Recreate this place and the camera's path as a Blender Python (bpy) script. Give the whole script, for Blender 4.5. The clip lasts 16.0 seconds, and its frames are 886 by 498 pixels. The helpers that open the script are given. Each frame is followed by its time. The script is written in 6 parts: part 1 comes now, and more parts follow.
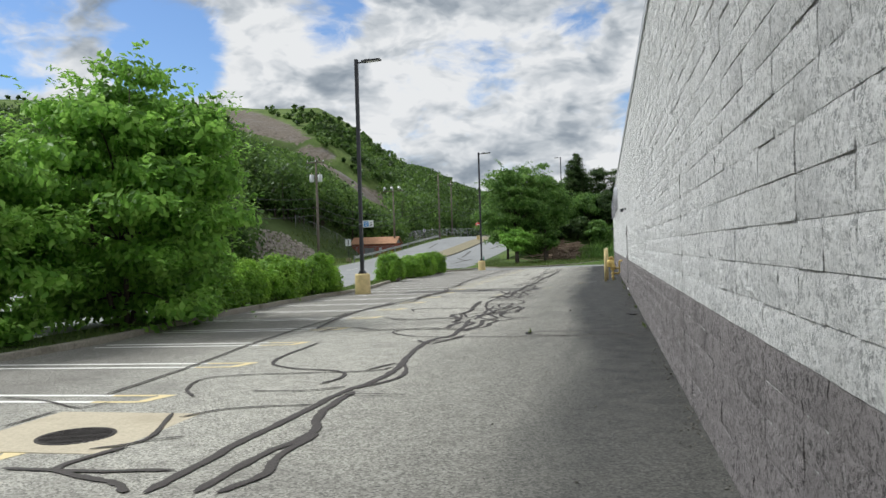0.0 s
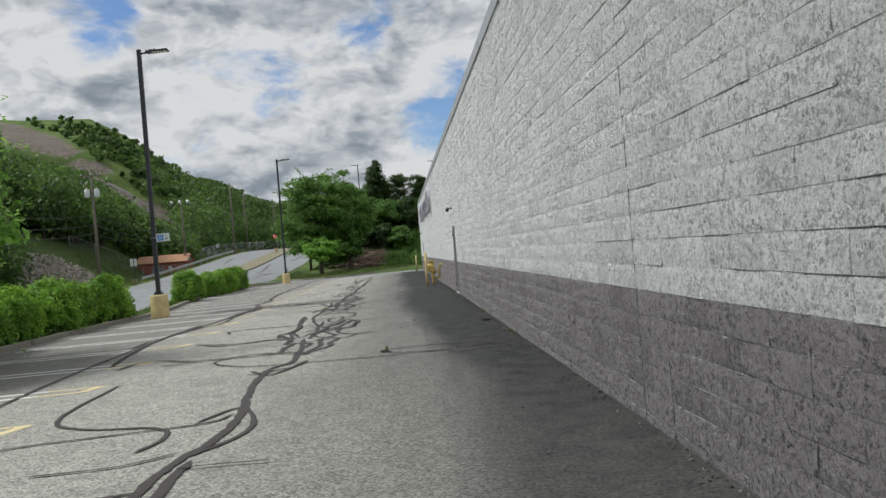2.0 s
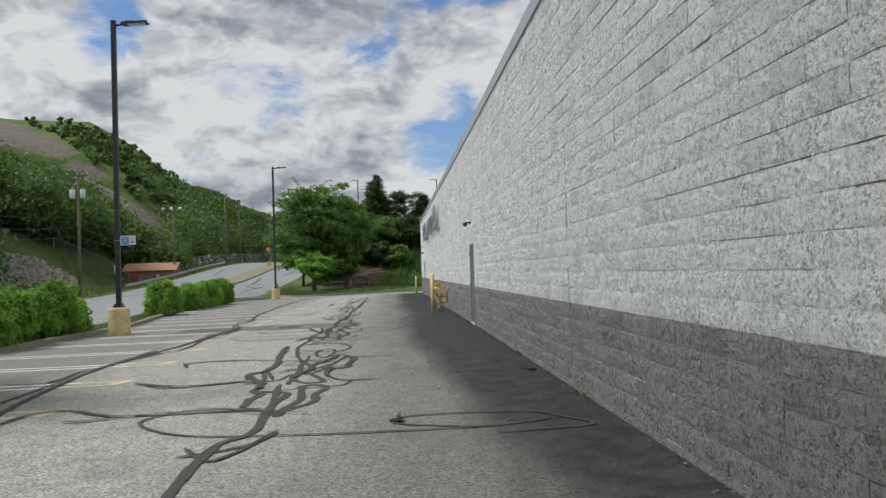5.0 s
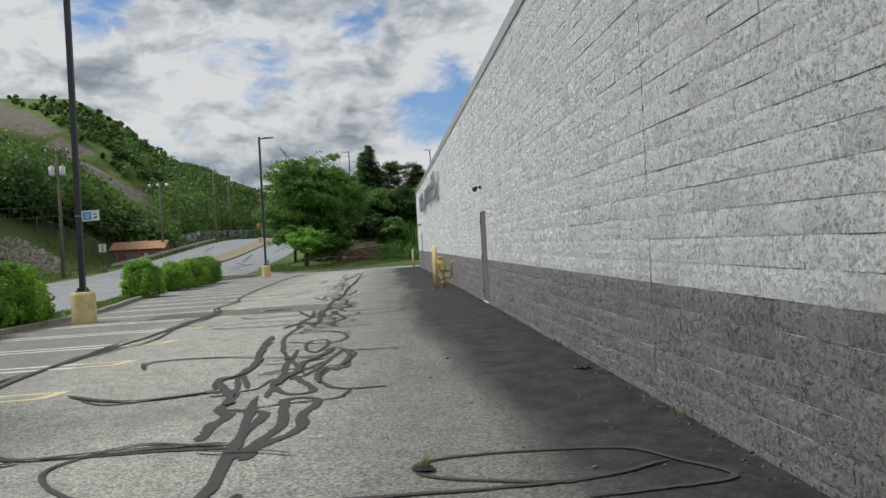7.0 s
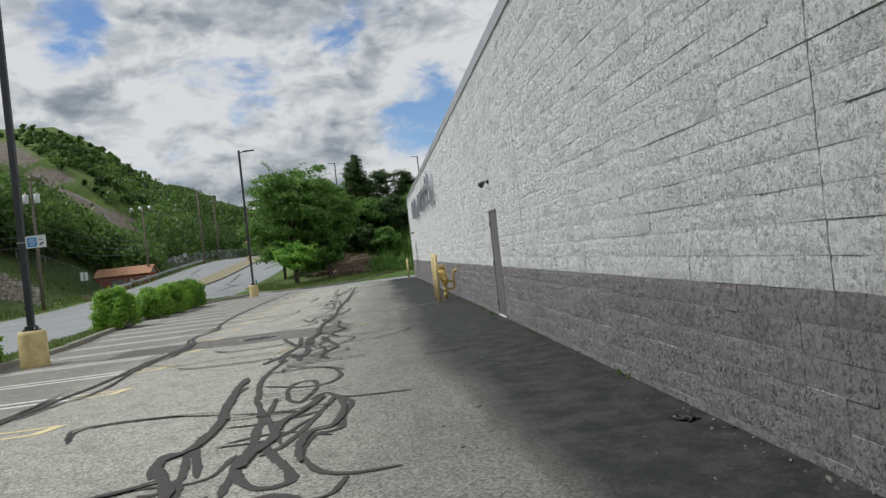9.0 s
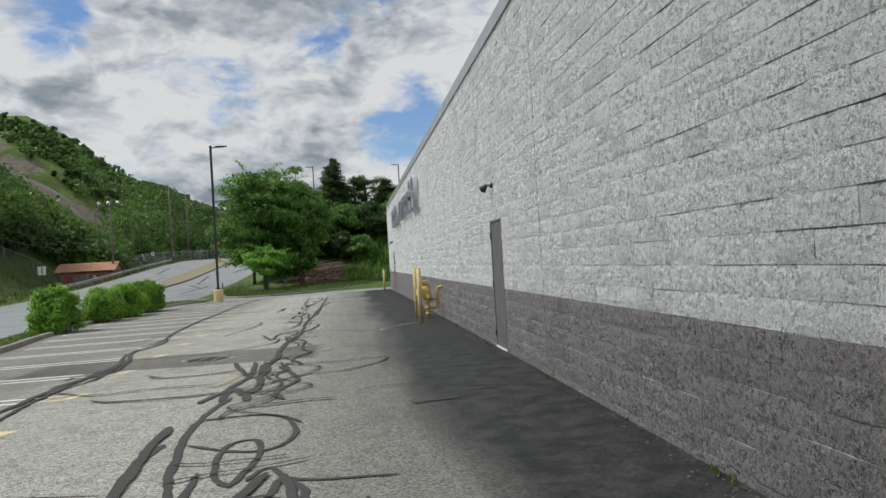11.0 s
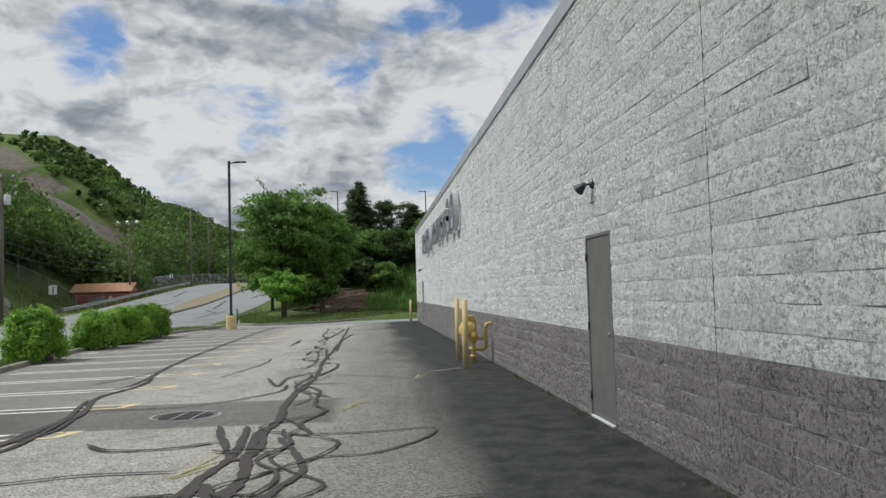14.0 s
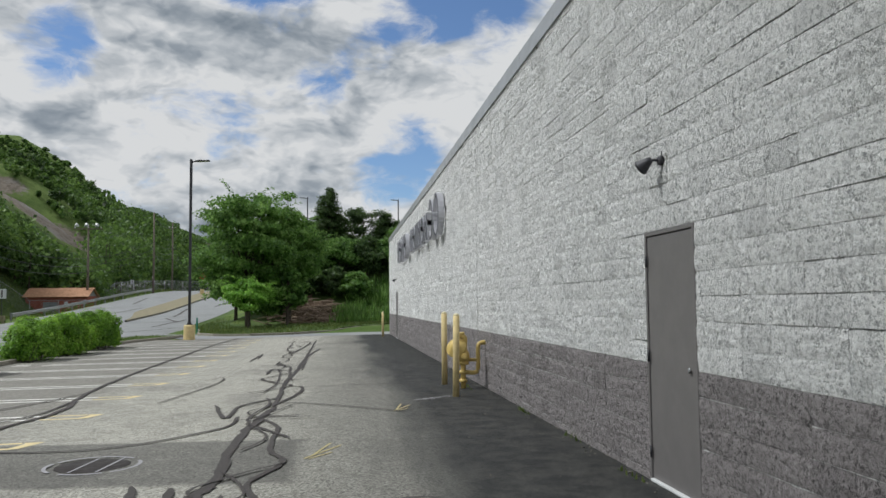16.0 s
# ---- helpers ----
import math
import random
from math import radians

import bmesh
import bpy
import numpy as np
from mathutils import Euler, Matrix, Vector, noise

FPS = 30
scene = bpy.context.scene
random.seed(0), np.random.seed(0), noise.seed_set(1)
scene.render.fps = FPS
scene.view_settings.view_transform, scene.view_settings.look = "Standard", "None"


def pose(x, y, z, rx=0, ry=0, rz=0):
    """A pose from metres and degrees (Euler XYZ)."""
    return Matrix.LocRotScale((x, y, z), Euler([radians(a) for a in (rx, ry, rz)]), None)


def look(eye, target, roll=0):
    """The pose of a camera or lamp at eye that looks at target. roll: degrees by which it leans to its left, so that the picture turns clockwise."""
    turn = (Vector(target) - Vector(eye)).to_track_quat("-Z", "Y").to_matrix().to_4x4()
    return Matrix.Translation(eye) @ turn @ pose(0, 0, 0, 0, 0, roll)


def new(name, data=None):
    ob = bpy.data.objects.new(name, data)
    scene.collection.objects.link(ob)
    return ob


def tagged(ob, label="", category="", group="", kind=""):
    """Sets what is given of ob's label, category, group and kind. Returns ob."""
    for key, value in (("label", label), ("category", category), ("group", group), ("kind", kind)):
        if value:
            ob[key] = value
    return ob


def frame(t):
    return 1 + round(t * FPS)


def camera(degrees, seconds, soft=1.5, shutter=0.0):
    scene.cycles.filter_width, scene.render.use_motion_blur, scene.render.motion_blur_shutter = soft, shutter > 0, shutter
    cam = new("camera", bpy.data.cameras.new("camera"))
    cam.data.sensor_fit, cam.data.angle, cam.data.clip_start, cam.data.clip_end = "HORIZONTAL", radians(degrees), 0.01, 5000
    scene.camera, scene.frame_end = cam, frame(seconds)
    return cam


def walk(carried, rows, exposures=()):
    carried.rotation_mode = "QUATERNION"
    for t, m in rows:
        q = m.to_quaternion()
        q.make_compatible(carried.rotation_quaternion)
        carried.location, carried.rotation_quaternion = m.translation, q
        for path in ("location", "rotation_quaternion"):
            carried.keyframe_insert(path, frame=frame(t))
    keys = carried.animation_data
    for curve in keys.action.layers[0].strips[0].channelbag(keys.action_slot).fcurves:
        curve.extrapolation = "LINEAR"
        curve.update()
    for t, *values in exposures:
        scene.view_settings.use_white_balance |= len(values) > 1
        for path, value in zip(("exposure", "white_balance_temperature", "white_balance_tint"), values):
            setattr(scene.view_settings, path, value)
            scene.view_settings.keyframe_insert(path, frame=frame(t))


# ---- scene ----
cam = camera(58.7, 16.0)
PATH = [
    (0, (-0.745, -1.68, 1.495), (-1.147, 0.279, 1.498), -1.7),
    (0.5, (-1.097, -1.192, 1.479), (-1.25, 0.801, 1.542), 0.0),
    (1, (-1.365, -0.66, 1.465), (-1.381, 1.338, 1.556), -0.8),
    (1.5, (-1.624, -0.059, 1.429), (-1.544, 1.939, 1.497), -2.5),
    (2, (-1.774, 0.505, 1.429), (-1.663, 2.502, 1.429), -4.7),
    (2.5, (-1.892, 1.174, 1.444), (-1.756, 3.169, 1.5), -3.8),
    (3, (-1.973, 1.843, 1.46), (-1.844, 3.835, 1.579), -2.7),
    (3.5, (-2.024, 2.478, 1.464), (-1.858, 4.468, 1.569), -1.4),
    (4, (-2.094, 3.193, 1.465), (-1.882, 5.179, 1.568), -0.6),
    (4.5, (-2.062, 3.872, 1.418), (-1.897, 5.863, 1.501), -1.6),
    (4.7, (-2.07, 4.129, 1.427), (-1.936, 6.123, 1.497), -1.5),
    (6.8, (-2.241, 6.875, 1.439), (-2.1, 8.87, 1.451), -3.2),
    (7, (-2.261, 7.18, 1.438), (-2.12, 9.175, 1.423), -3.0),
    (7.5, (-2.307, 7.863, 1.452), (-2.157, 9.858, 1.444), -3.5),
    (8, (-2.306, 8.568, 1.457), (-2.167, 10.563, 1.476), -4.0),
    (8.5, (-2.359, 9.25, 1.456), (-2.234, 11.245, 1.489), -5.2),
    (9, (-2.338, 9.913, 1.442), (-2.174, 11.906, 1.445), -6.3),
    (9.2, (-2.344, 10.19, 1.463), (-2.176, 12.183, 1.457), -5.9),
    (11.3, (-2.377, 13.022, 1.545), (-2.142, 15.008, 1.587), -2.9),
    (11.5, (-2.388, 13.245, 1.561), (-2.155, 15.231, 1.613), -2.5),
    (12, (-2.407, 13.94, 1.556), (-2.18, 15.926, 1.626), -2.9),
    (12.5, (-2.389, 14.627, 1.544), (-2.201, 16.613, 1.676), -2.3),
    (13, (-2.469, 15.335, 1.534), (-2.354, 17.325, 1.686), -2.0),
    (13.5, (-2.479, 16.003, 1.519), (-2.35, 17.995, 1.648), -2.8),
    (14, (-2.552, 16.679, 1.517), (-2.375, 18.668, 1.626), -1.7),
    (14.5, (-2.62, 17.335, 1.52), (-2.35, 19.315, 1.6), -2.6),
    (15, (-2.662, 17.967, 1.527), (-2.4, 19.949, 1.599), -2.1),
    (15.5, (-2.682, 18.647, 1.54), (-2.432, 20.628, 1.653), -1.7),
    (16, (-2.648, 19.317, 1.534), (-2.394, 21.296, 1.672), -0.6),
]
walk(cam, [(t, look(eye, target, roll)) for t, eye, target, roll in PATH],
     [(0.0, 0.24), (0.5, 0.10), (1.0, 0.02), (2.0, -0.03), (16.0, -0.03)])

# ---- sky, clouds and sun ----
SUN_EL, SUN_AZ = radians(52), radians(279)
world = bpy.data.worlds.new("sky")
scene.world = world
world.use_nodes = True


class Nodes:
    """A short hand for node trees."""

    def __init__(self, tree):
        self.t = tree
        tree.nodes.clear()

    def add(self, kind, ins=None, **props):
        n = self.t.nodes.new(kind)
        for k, v in props.items():
            setattr(n, k, v)
        for k, v in (ins or {}).items():
            s = n.inputs[k]
            if isinstance(v, bpy.types.NodeSocket):
                self.t.links.new(v, s)
            else:
                s.default_value = v
        return n

    def math(self, op, a, b=0.0, c=0.0, clamp=False):
        return self.add("ShaderNodeMath", {0: a, 1: b, 2: c}, operation=op, use_clamp=clamp).outputs[0]

    def vec(self, op, a, b=(0, 0, 0)):
        n = self.add("ShaderNodeVectorMath", {0: a, 1: b}, operation=op)
        return n.outputs["Value"] if op in ("DOT_PRODUCT", "LENGTH") else n.outputs[0]

    def noise(self, vec, scale, detail=4.0, rough=0.55, distort=0.0):
        return self.add("ShaderNodeTexNoise", {"Vector": vec, "Scale": scale, "Detail": detail, "Roughness": rough, "Distortion": distort}).outputs["Fac"]

    def ramp(self, fac, *stops):
        n = self.add("ShaderNodeValToRGB", {"Fac": fac})
        e = n.color_ramp.elements
        while len(e) < len(stops):
            e.new(0.5)
        for el, (p, c) in zip(e, stops):
            el.position = p
            el.color = (*c, 1) if isinstance(c, tuple) else (c, c, c, 1)
        return n.outputs["Color"]

    def step(self, v, lo, hi, a=0.0, b=1.0):
        return self.add("ShaderNodeMapRange", {"Value": v, "From Min": lo, "From Max": hi, "To Min": a, "To Max": b}, interpolation_type="SMOOTHSTEP").outputs[0]

    def mix(self, fac, a, b, blend="MIX"):
        n = self.add("ShaderNodeMix", {"Factor": fac}, data_type="RGBA", blend_type=blend)
        for i, v in ((6, a), (7, b)):
            if isinstance(v, bpy.types.NodeSocket):
                self.t.links.new(v, n.inputs[i])
            else:
                n.inputs[i].default_value = (*v, 1) if len(v) == 3 else v
        return n.outputs[2]


def sky_dir(az, el):
    """The way to an azimuth (to the left of +y) and an elevation, in degrees."""
    a, e = radians(az), radians(el)
    return (-math.sin(a) * math.cos(e), math.cos(a) * math.cos(e), math.sin(e))


def build_sky():
    n = Nodes(world.node_tree)
    out = n.add("ShaderNodeOutputWorld")
    d = n.add("ShaderNodeTexCoord").outputs["Generated"]
    sky = n.add("ShaderNodeTexSky", sky_type="NISHITA", sun_disc=False, sun_elevation=SUN_EL, sun_rotation=SUN_AZ, air_density=1.0, dust_density=0.2, ozone_density=3.0)
    blue = n.vec("MULTIPLY", sky.outputs[0], (0.088, 0.098, 0.112))
    p = n.vec("MULTIPLY", d, (1.0, 1.0, 1.9))
    warp = n.add("ShaderNodeTexNoise", {"Vector": p, "Scale": 9.0, "Detail": 4.0}).outputs["Color"]
    p = n.vec("ADD", p, n.vec("MULTIPLY", n.vec("SUBTRACT", warp, (0.5, 0.5, 0.5)), (0.10, 0.10, 0.08)))

    def heap(v):
        """Billowing cloud: heaped cells over a soft fractal."""
        cells = n.add("ShaderNodeTexVoronoi", {"Vector": v, "Scale": 6.5, "Detail": 3.0, "Roughness": 0.6, "Lacunarity": 2.3, "Smoothness": 0.4}, feature="SMOOTH_F1").outputs["Distance"]
        soft = n.noise(v, 5.0, 9.0, 0.58)
        return n.math("ADD", n.math("MULTIPLY", cells, -0.42), n.math("MULTIPLY", soft, 1.15))

    here_c, above = heap(p), heap(n.vec("ADD", p, (-0.016, 0.0, 0.040)))
    lit = n.math("MULTIPLY", n.math("SUBTRACT", here_c, above), 2.1)
    ragged = n.math("MULTIPLY", n.math("SUBTRACT", n.noise(p, 7.0, 11.0, 0.60), 0.5), 2.6)
    cover = n.math("ADD", 0.86, ragged)
    # open blue holes in the cloud, ragged at the edge
    for az, el, size, deep in HOLES:
        near = n.vec("DOT_PRODUCT", d, sky_dir(az, el))
        cover = n.math("SUBTRACT", cover, n.step(near, math.cos(radians(size)), 1.0, 0.0, deep))
    cloud = n.step(cover, 0.22, 0.72)
    # white edges, grey where thick, lit from above
    thick = n.noise(n.vec("ADD", n.vec("MULTIPLY", p, (1.0, 1.0, 1.5)), (0.3, 2.0, 0.9)), 3.4, 5.0, 0.5)
    tone = n.math("ADD", n.math("SUBTRACT", 0.82, n.step(thick, 0.34, 0.68, 0.0, 0.36)), lit)
    tone = n.math("ADD", tone, n.step(cover, 0.95, 0.5, 0.0, 0.16))
    for az, el, size, much in TONES:
        near = n.vec("DOT_PRODUCT", d, sky_dir(az, el))
        tone = n.math("ADD", tone, n.step(near, math.cos(radians(size)), 1.0, 0.0, much))
    col = n.ramp(tone, (0.0, (0.20, 0.24, 0.285)), (0.30, (0.29, 0.33, 0.375)), (0.58, (0.44, 0.475, 0.51)), (0.82, (0.58, 0.605, 0.63)), (1.0, (0.685, 0.70, 0.712)))
    mixed = n.mix(cloud, blue, col)
    # pale haze low down
    z = n.add("ShaderNodeSeparateXYZ", {0: d}).outputs[2]
    mixed = n.mix(n.step(z, 0.10, -0.02, 0.0, 0.35), mixed, (0.55, 0.63, 0.70))
    bg = n.add("ShaderNodeBackground", {"Color": mixed, "Strength": 1.0})
    n.t.links.new(bg.outputs[0], out.inputs[0])


# azimuth, elevation, size and depth of the holes; and of the brighter and darker parts
HOLES = [(5.3, 23.2, 5.5, 0.8), (19.5, 17.2, 4.2, 0.66), (-9.0, 22.5, 7.0, 0.85), (-2.0, 18.4, 3.2, 0.55), (1.4, 16.2, 3.0, 0.52),
         (31.0, 13.8, 5.4, 0.7), (40.0, 14.5, 5.5, 0.6), (-4.2, 10.1, 4.0, 0.45)]
TONES = [(12.0, 15.0, 7.0, 0.25), (23.6, 12.0, 4.0, 0.3), (-8.6, 15.5, 6.0, 0.25), (-1.5, 5.5, 4.0, 0.35), (4.0, 14.3, 5.0, 0.2),
         (14.0, 20.5, 7.0, -0.14), (8.0, 11.4, 5.0, 0.0), (22.5, 19.5, 6.0, -0.16), (9.5, 7.0, 7.0, -0.12), (32.0, 18.0, 8.0, -0.2)]
build_sky()
sun = new("sun", bpy.data.lights.new("sun", "SUN"))
sun.data.energy, sun.data.angle, sun.data.color = 2.8, radians(16), (0.955, 0.985, 0.955)
# the sky's sun_rotation turns clockwise from +y
sun.matrix_world = look((0, 0, 60), (0 - math.sin(SUN_AZ) * math.cos(SUN_EL), 0 - math.cos(SUN_AZ) * math.cos(SUN_EL), 60 - math.sin(SUN_EL)))

# ---- materials ----
def material(name):
    m = bpy.data.materials.new(name)
    m.use_nodes = True
    return m, Nodes(m.node_tree)


def finish(n, color, rough=0.8, metal=0.0, height=None, strength=0.3, distance=0.01, spec=0.3):
    out = n.add("ShaderNodeOutputMaterial")
    b = n.add("ShaderNodeBsdfPrincipled", {"Roughness": rough, "Metallic": metal, "Specular IOR Level": spec})
    if isinstance(color, bpy.types.NodeSocket):
        n.t.links.new(color, b.inputs["Base Color"])
    else:
        b.inputs["Base Color"].default_value = (*color, 1)
    if height is not None:
        bump = n.add("ShaderNodeBump", {"Height": height, "Strength": strength, "Distance": distance})
        n.t.links.new(bump.outputs[0], b.inputs["Normal"])
    n.t.links.new(b.outputs[0], out.inputs[0])
    return b


def here(n):
    """The place in the world, in metres."""
    return n.add("ShaderNodeNewGeometry").outputs["Position"]


def axes(n, v):
    return n.add("ShaderNodeSeparateXYZ", {0: v}).outputs


def rough_paint(name, lo, hi, stain, pits=0.72, random_by="object"):
    """Painted split-face concrete block: broken chips, pits, mottling and stains."""
    m, n = material(name)
    p = here(n)
    coarse = n.noise(p, 6.0, 5.0, 0.6)
    chips = n.noise(p, 56.0, 7.0, 0.78, 0.8)
    bend = n.vec("MULTIPLY", n.add("ShaderNodeTexNoise", {"Vector": p, "Scale": 30.0, "Detail": 3.0}).outputs["Color"], (0.03, 0.03, 0.03))
    cells = n.add("ShaderNodeTexVoronoi", {"Vector": n.vec("ADD", p, bend), "Scale": 34.0}).outputs["Color"]
    facet = n.add("ShaderNodeSeparateColor", {0: cells}).outputs[0]
    mottle = n.noise(n.vec("MULTIPLY", p, (1, 1, 1.3)), 15.0, 7.0, 0.72, 0.4)
    wide = n.noise(n.vec("MULTIPLY", p, (1, 0.8, 0.45)), 0.9, 4.0, 0.55)
    calm = n.step(coarse, 0.34, 0.56, 0.55, 1.0)
    col = n.mix(n.math("MULTIPLY", n.step(n.math("ADD", chips, n.math("MULTIPLY", facet, 0.14)), 0.575, 0.475), calm), hi, lo)
    col = n.mix(n.step(mottle, 0.50, 0.32, 0.0, 0.5), col, tuple(0.92 * v for v in lo))
    col = n.mix(n.step(coarse, 0.60, 0.34, 0.0, 0.22), col, tuple(0.5 * (a + b) for a, b in zip(lo, hi)))
    col = n.mix(n.step(wide, 0.52, 0.75, 0.0, 0.30), col, stain)
    pit = n.step(n.noise(p, 70.0, 4.0, 0.65), 0.43, 0.33)
    col = n.mix(n.math("MULTIPLY", n.math("MULTIPLY", pit, pits), calm), col, tuple(c * 0.28 for c in lo))
    if random_by == "object":
        rnd = n.add("ShaderNodeObjectInfo").outputs["Random"]
    else:
        rnd = n.add("ShaderNodeNewGeometry").outputs["Random Per Island"]
    col = n.mix(n.step(rnd, 0.72, 1.0, 0.0, 0.22), col, tuple(c * 0.8 for c in lo))
    col = n.mix(n.step(rnd, 0.22, 0.0, 0.0, 0.22), col, tuple(min(1, c * 1.12) for c in hi))
    h = n.math("ADD", n.math("MULTIPLY", chips, 0.9), n.math("ADD", n.math("MULTIPLY", mottle, 1.3), n.math("MULTIPLY", facet, 0.35)))
    finish(n, col, 0.82, 0.0, h, 1.0, 0.035, 0.2)
    return m


WHITE = ((0.355, 0.36, 0.366), (0.95, 0.945, 0.945), (0.62, 0.62, 0.60))
GREY = ((0.090, 0.082, 0.085), (0.36, 0.33, 0.335), (0.21, 0.19, 0.187))
white_block = rough_paint("white_painted_block", *WHITE)
grey_block = rough_paint("grey_painted_block", *GREY)
white_course = rough_paint("white_painted_courses", *WHITE, random_by="island")
grey_course = rough_paint("grey_painted_courses", *GREY, random_by="island")


def asphalt_lot():
    m, n = material("worn_lot_asphalt")
    p = here(n)
    x, y, z = axes(n, p)
    stone = n.add("ShaderNodeTexVoronoi", {"Vector": p, "Scale": 62.0}).outputs["Color"]
    stone = n.add("ShaderNodeSeparateColor", {0: stone}).outputs[0]
    grit = n.noise(p, 120.0, 4.0, 0.7)
    mid = n.noise(p, 3.2, 6.0, 0.62)
    wide = n.noise(n.vec("MULTIPLY", p, (0.5, 0.35, 1)), 0.7, 5.0, 0.6)
    col = n.ramp(n.math("ADD", n.math("MULTIPLY", stone, 0.55), n.math("MULTIPLY", grit, 0.45)),
                 (0.15, (0.11, 0.108, 0.10)), (0.40, (0.335, 0.322, 0.285)), (0.70, (0.56, 0.54, 0.485)), (0.93, (0.84, 0.815, 0.75)))
    col = n.mix(n.step(mid, 0.42, 0.72, 0.0, 0.4), col, (0.19, 0.18, 0.165))
    col = n.mix(n.step(wide, 0.5, 0.72, 0.0, 0.45), col, (0.16, 0.152, 0.143))
    # the stalls are a darker, older mix
    edge = n.math("ADD", x, n.math("MULTIPLY", n.math("SUBTRACT", wide, 0.5), 1.4))
    col = n.mix(n.step(edge, -6.4, -8.0, 0.0, 0.5), col, (0.135, 0.122, 0.116))
    # near-black band along the building, fading outwards, with streaks dragged out of it
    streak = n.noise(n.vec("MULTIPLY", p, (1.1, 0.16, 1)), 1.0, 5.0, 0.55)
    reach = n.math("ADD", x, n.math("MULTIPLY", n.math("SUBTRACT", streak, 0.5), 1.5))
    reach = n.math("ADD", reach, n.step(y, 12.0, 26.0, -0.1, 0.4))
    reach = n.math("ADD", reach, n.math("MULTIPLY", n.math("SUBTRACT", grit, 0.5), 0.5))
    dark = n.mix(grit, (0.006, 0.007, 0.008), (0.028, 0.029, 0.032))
    band_fac = n.math("MAXIMUM", n.step(reach, -2.55, -0.9, 0.0, 0.97), n.step(reach, -4.3, -1.4, 0.0, 0.55))
    # the band is weaker at low y and a little mottled
    band_fac = n.math("MULTIPLY", band_fac, n.math("MULTIPLY", n.step(y, -2.0, 12.0, 0.78, 1.0), n.step(mid, 0.35, 0.75, 1.0, 0.86)))
    col = n.mix(band_fac, col, dark)
    # a darker patch round the manhole
    px = n.math("ADD", x, n.math("MULTIPLY", n.math("SUBTRACT", mid, 0.5), 0.4))
    py = n.math("ADD", n.math("ADD", y, n.math("MULTIPLY", x, 0.12)), n.math("MULTIPLY", n.math("SUBTRACT", mid, 0.5), 0.25))
    inside = n.math("MULTIPLY", n.math("MULTIPLY", n.step(px, -8.6, -8.3), n.step(px, -3.0, -3.2)), n.math("MULTIPLY", n.step(py, 26.1, 26.25), n.step(py, 28.6, 28.45)))
    col = n.mix(n.math("MULTIPLY", inside, 0.6), col, (0.075, 0.073, 0.072))
    h = n.math("ADD", n.math("MULTIPLY", stone, 0.6), grit)
    b = finish(n, col, 0.85, 0.0, h, 0.8, 0.008, 0.15)
    n.t.links.new(n.step(band_fac, 0.2, 0.9, 0.88, 0.62), b.inputs["Roughness"])
    return m


def speckled(name, lo, hi, scale=30.0, rough=0.85, bump=0.3, dist=0.004, stain=None, metal=0.0, spec=0.3, wide_scale=1.3):
    m, n = material(name)
    p = here(n)
    a = n.noise(p, scale, 5.0, 0.65)
    w = n.noise(p, wide_scale, 4.0, 0.6)
    col = n.mix(n.step(a, 0.3, 0.7), lo, hi)
    col = n.mix(n.step(w, 0.45, 0.75, 0.0, 0.5), col, stain or tuple(c * 0.65 for c in lo))
    finish(n, col, rough, metal, a, bump, dist, spec)
    return m


def foliage(name, dark, mid, light, through_light=0.35, patch=0.8, by_leaf=0.6):
    m, n = material(name)
    rnd = n.add("ShaderNodeNewGeometry").outputs["Random Per Island"]
    w = n.step(n.noise(here(n), patch, 3.0, 0.6), 0.3, 0.7)
    f = n.math("ADD", n.math("MULTIPLY", rnd, by_leaf), n.math("MULTIPLY", w, 1.05 - by_leaf))
    col = n.ramp(f, (0.15, dark), (0.55, mid), (0.95, light))
    out = n.add("ShaderNodeOutputMaterial")
    b = n.add("ShaderNodeBsdfPrincipled", {"Base Color": col, "Roughness": 0.5, "Specular IOR Level": 0.35})
    t = n.add("ShaderNodeBsdfTranslucent", {"Color": n.mix(0.5, col, light)})
    s = n.add("ShaderNodeMixShader", {0: through_light, 1: b.outputs[0], 2: t.outputs[0]})
    n.t.links.new(s.outputs[0], out.inputs[0])
    return m


def hill_cover():
    """Grass, scrub and bare scree, by the masks on the mesh."""
    m, n = material("hill_ground")
    p = here(n)
    a = n.noise(p, 0.12, 6.0, 0.65)
    c = n.noise(p, 0.9, 5.0, 0.7)
    scar = n.add("ShaderNodeAttribute", attribute_name="scar").outputs["Fac"]
    wood = n.add("ShaderNodeAttribute", attribute_name="wood").outputs["Fac"]
    grass = n.mix(n.step(a, 0.35, 0.65), (0.085, 0.135, 0.036), (0.15, 0.205, 0.065))
    grass = n.mix(n.step(c, 0.52, 0.68, 0.0, 0.6), grass, (0.045, 0.085, 0.02))
    grass = n.mix(n.math("MULTIPLY", wood, 0.75), grass, (0.06, 0.085, 0.032))
    rock = n.mix(n.step(c, 0.3, 0.7), (0.12, 0.10, 0.083), (0.24, 0.205, 0.172))
    rock = n.mix(n.step(a, 0.5, 0.7, 0.0, 0.6), rock, (0.27, 0.26, 0.25))
    fac = n.step(n.math("ADD", scar, n.math("MULTIPLY", n.math("SUBTRACT", c, 0.5), 0.7)), 0.4, 0.6)
    finish(n, n.mix(fac, grass, rock), 0.95, 0.0, c, 0.6, 0.5, 0.1)
    return m


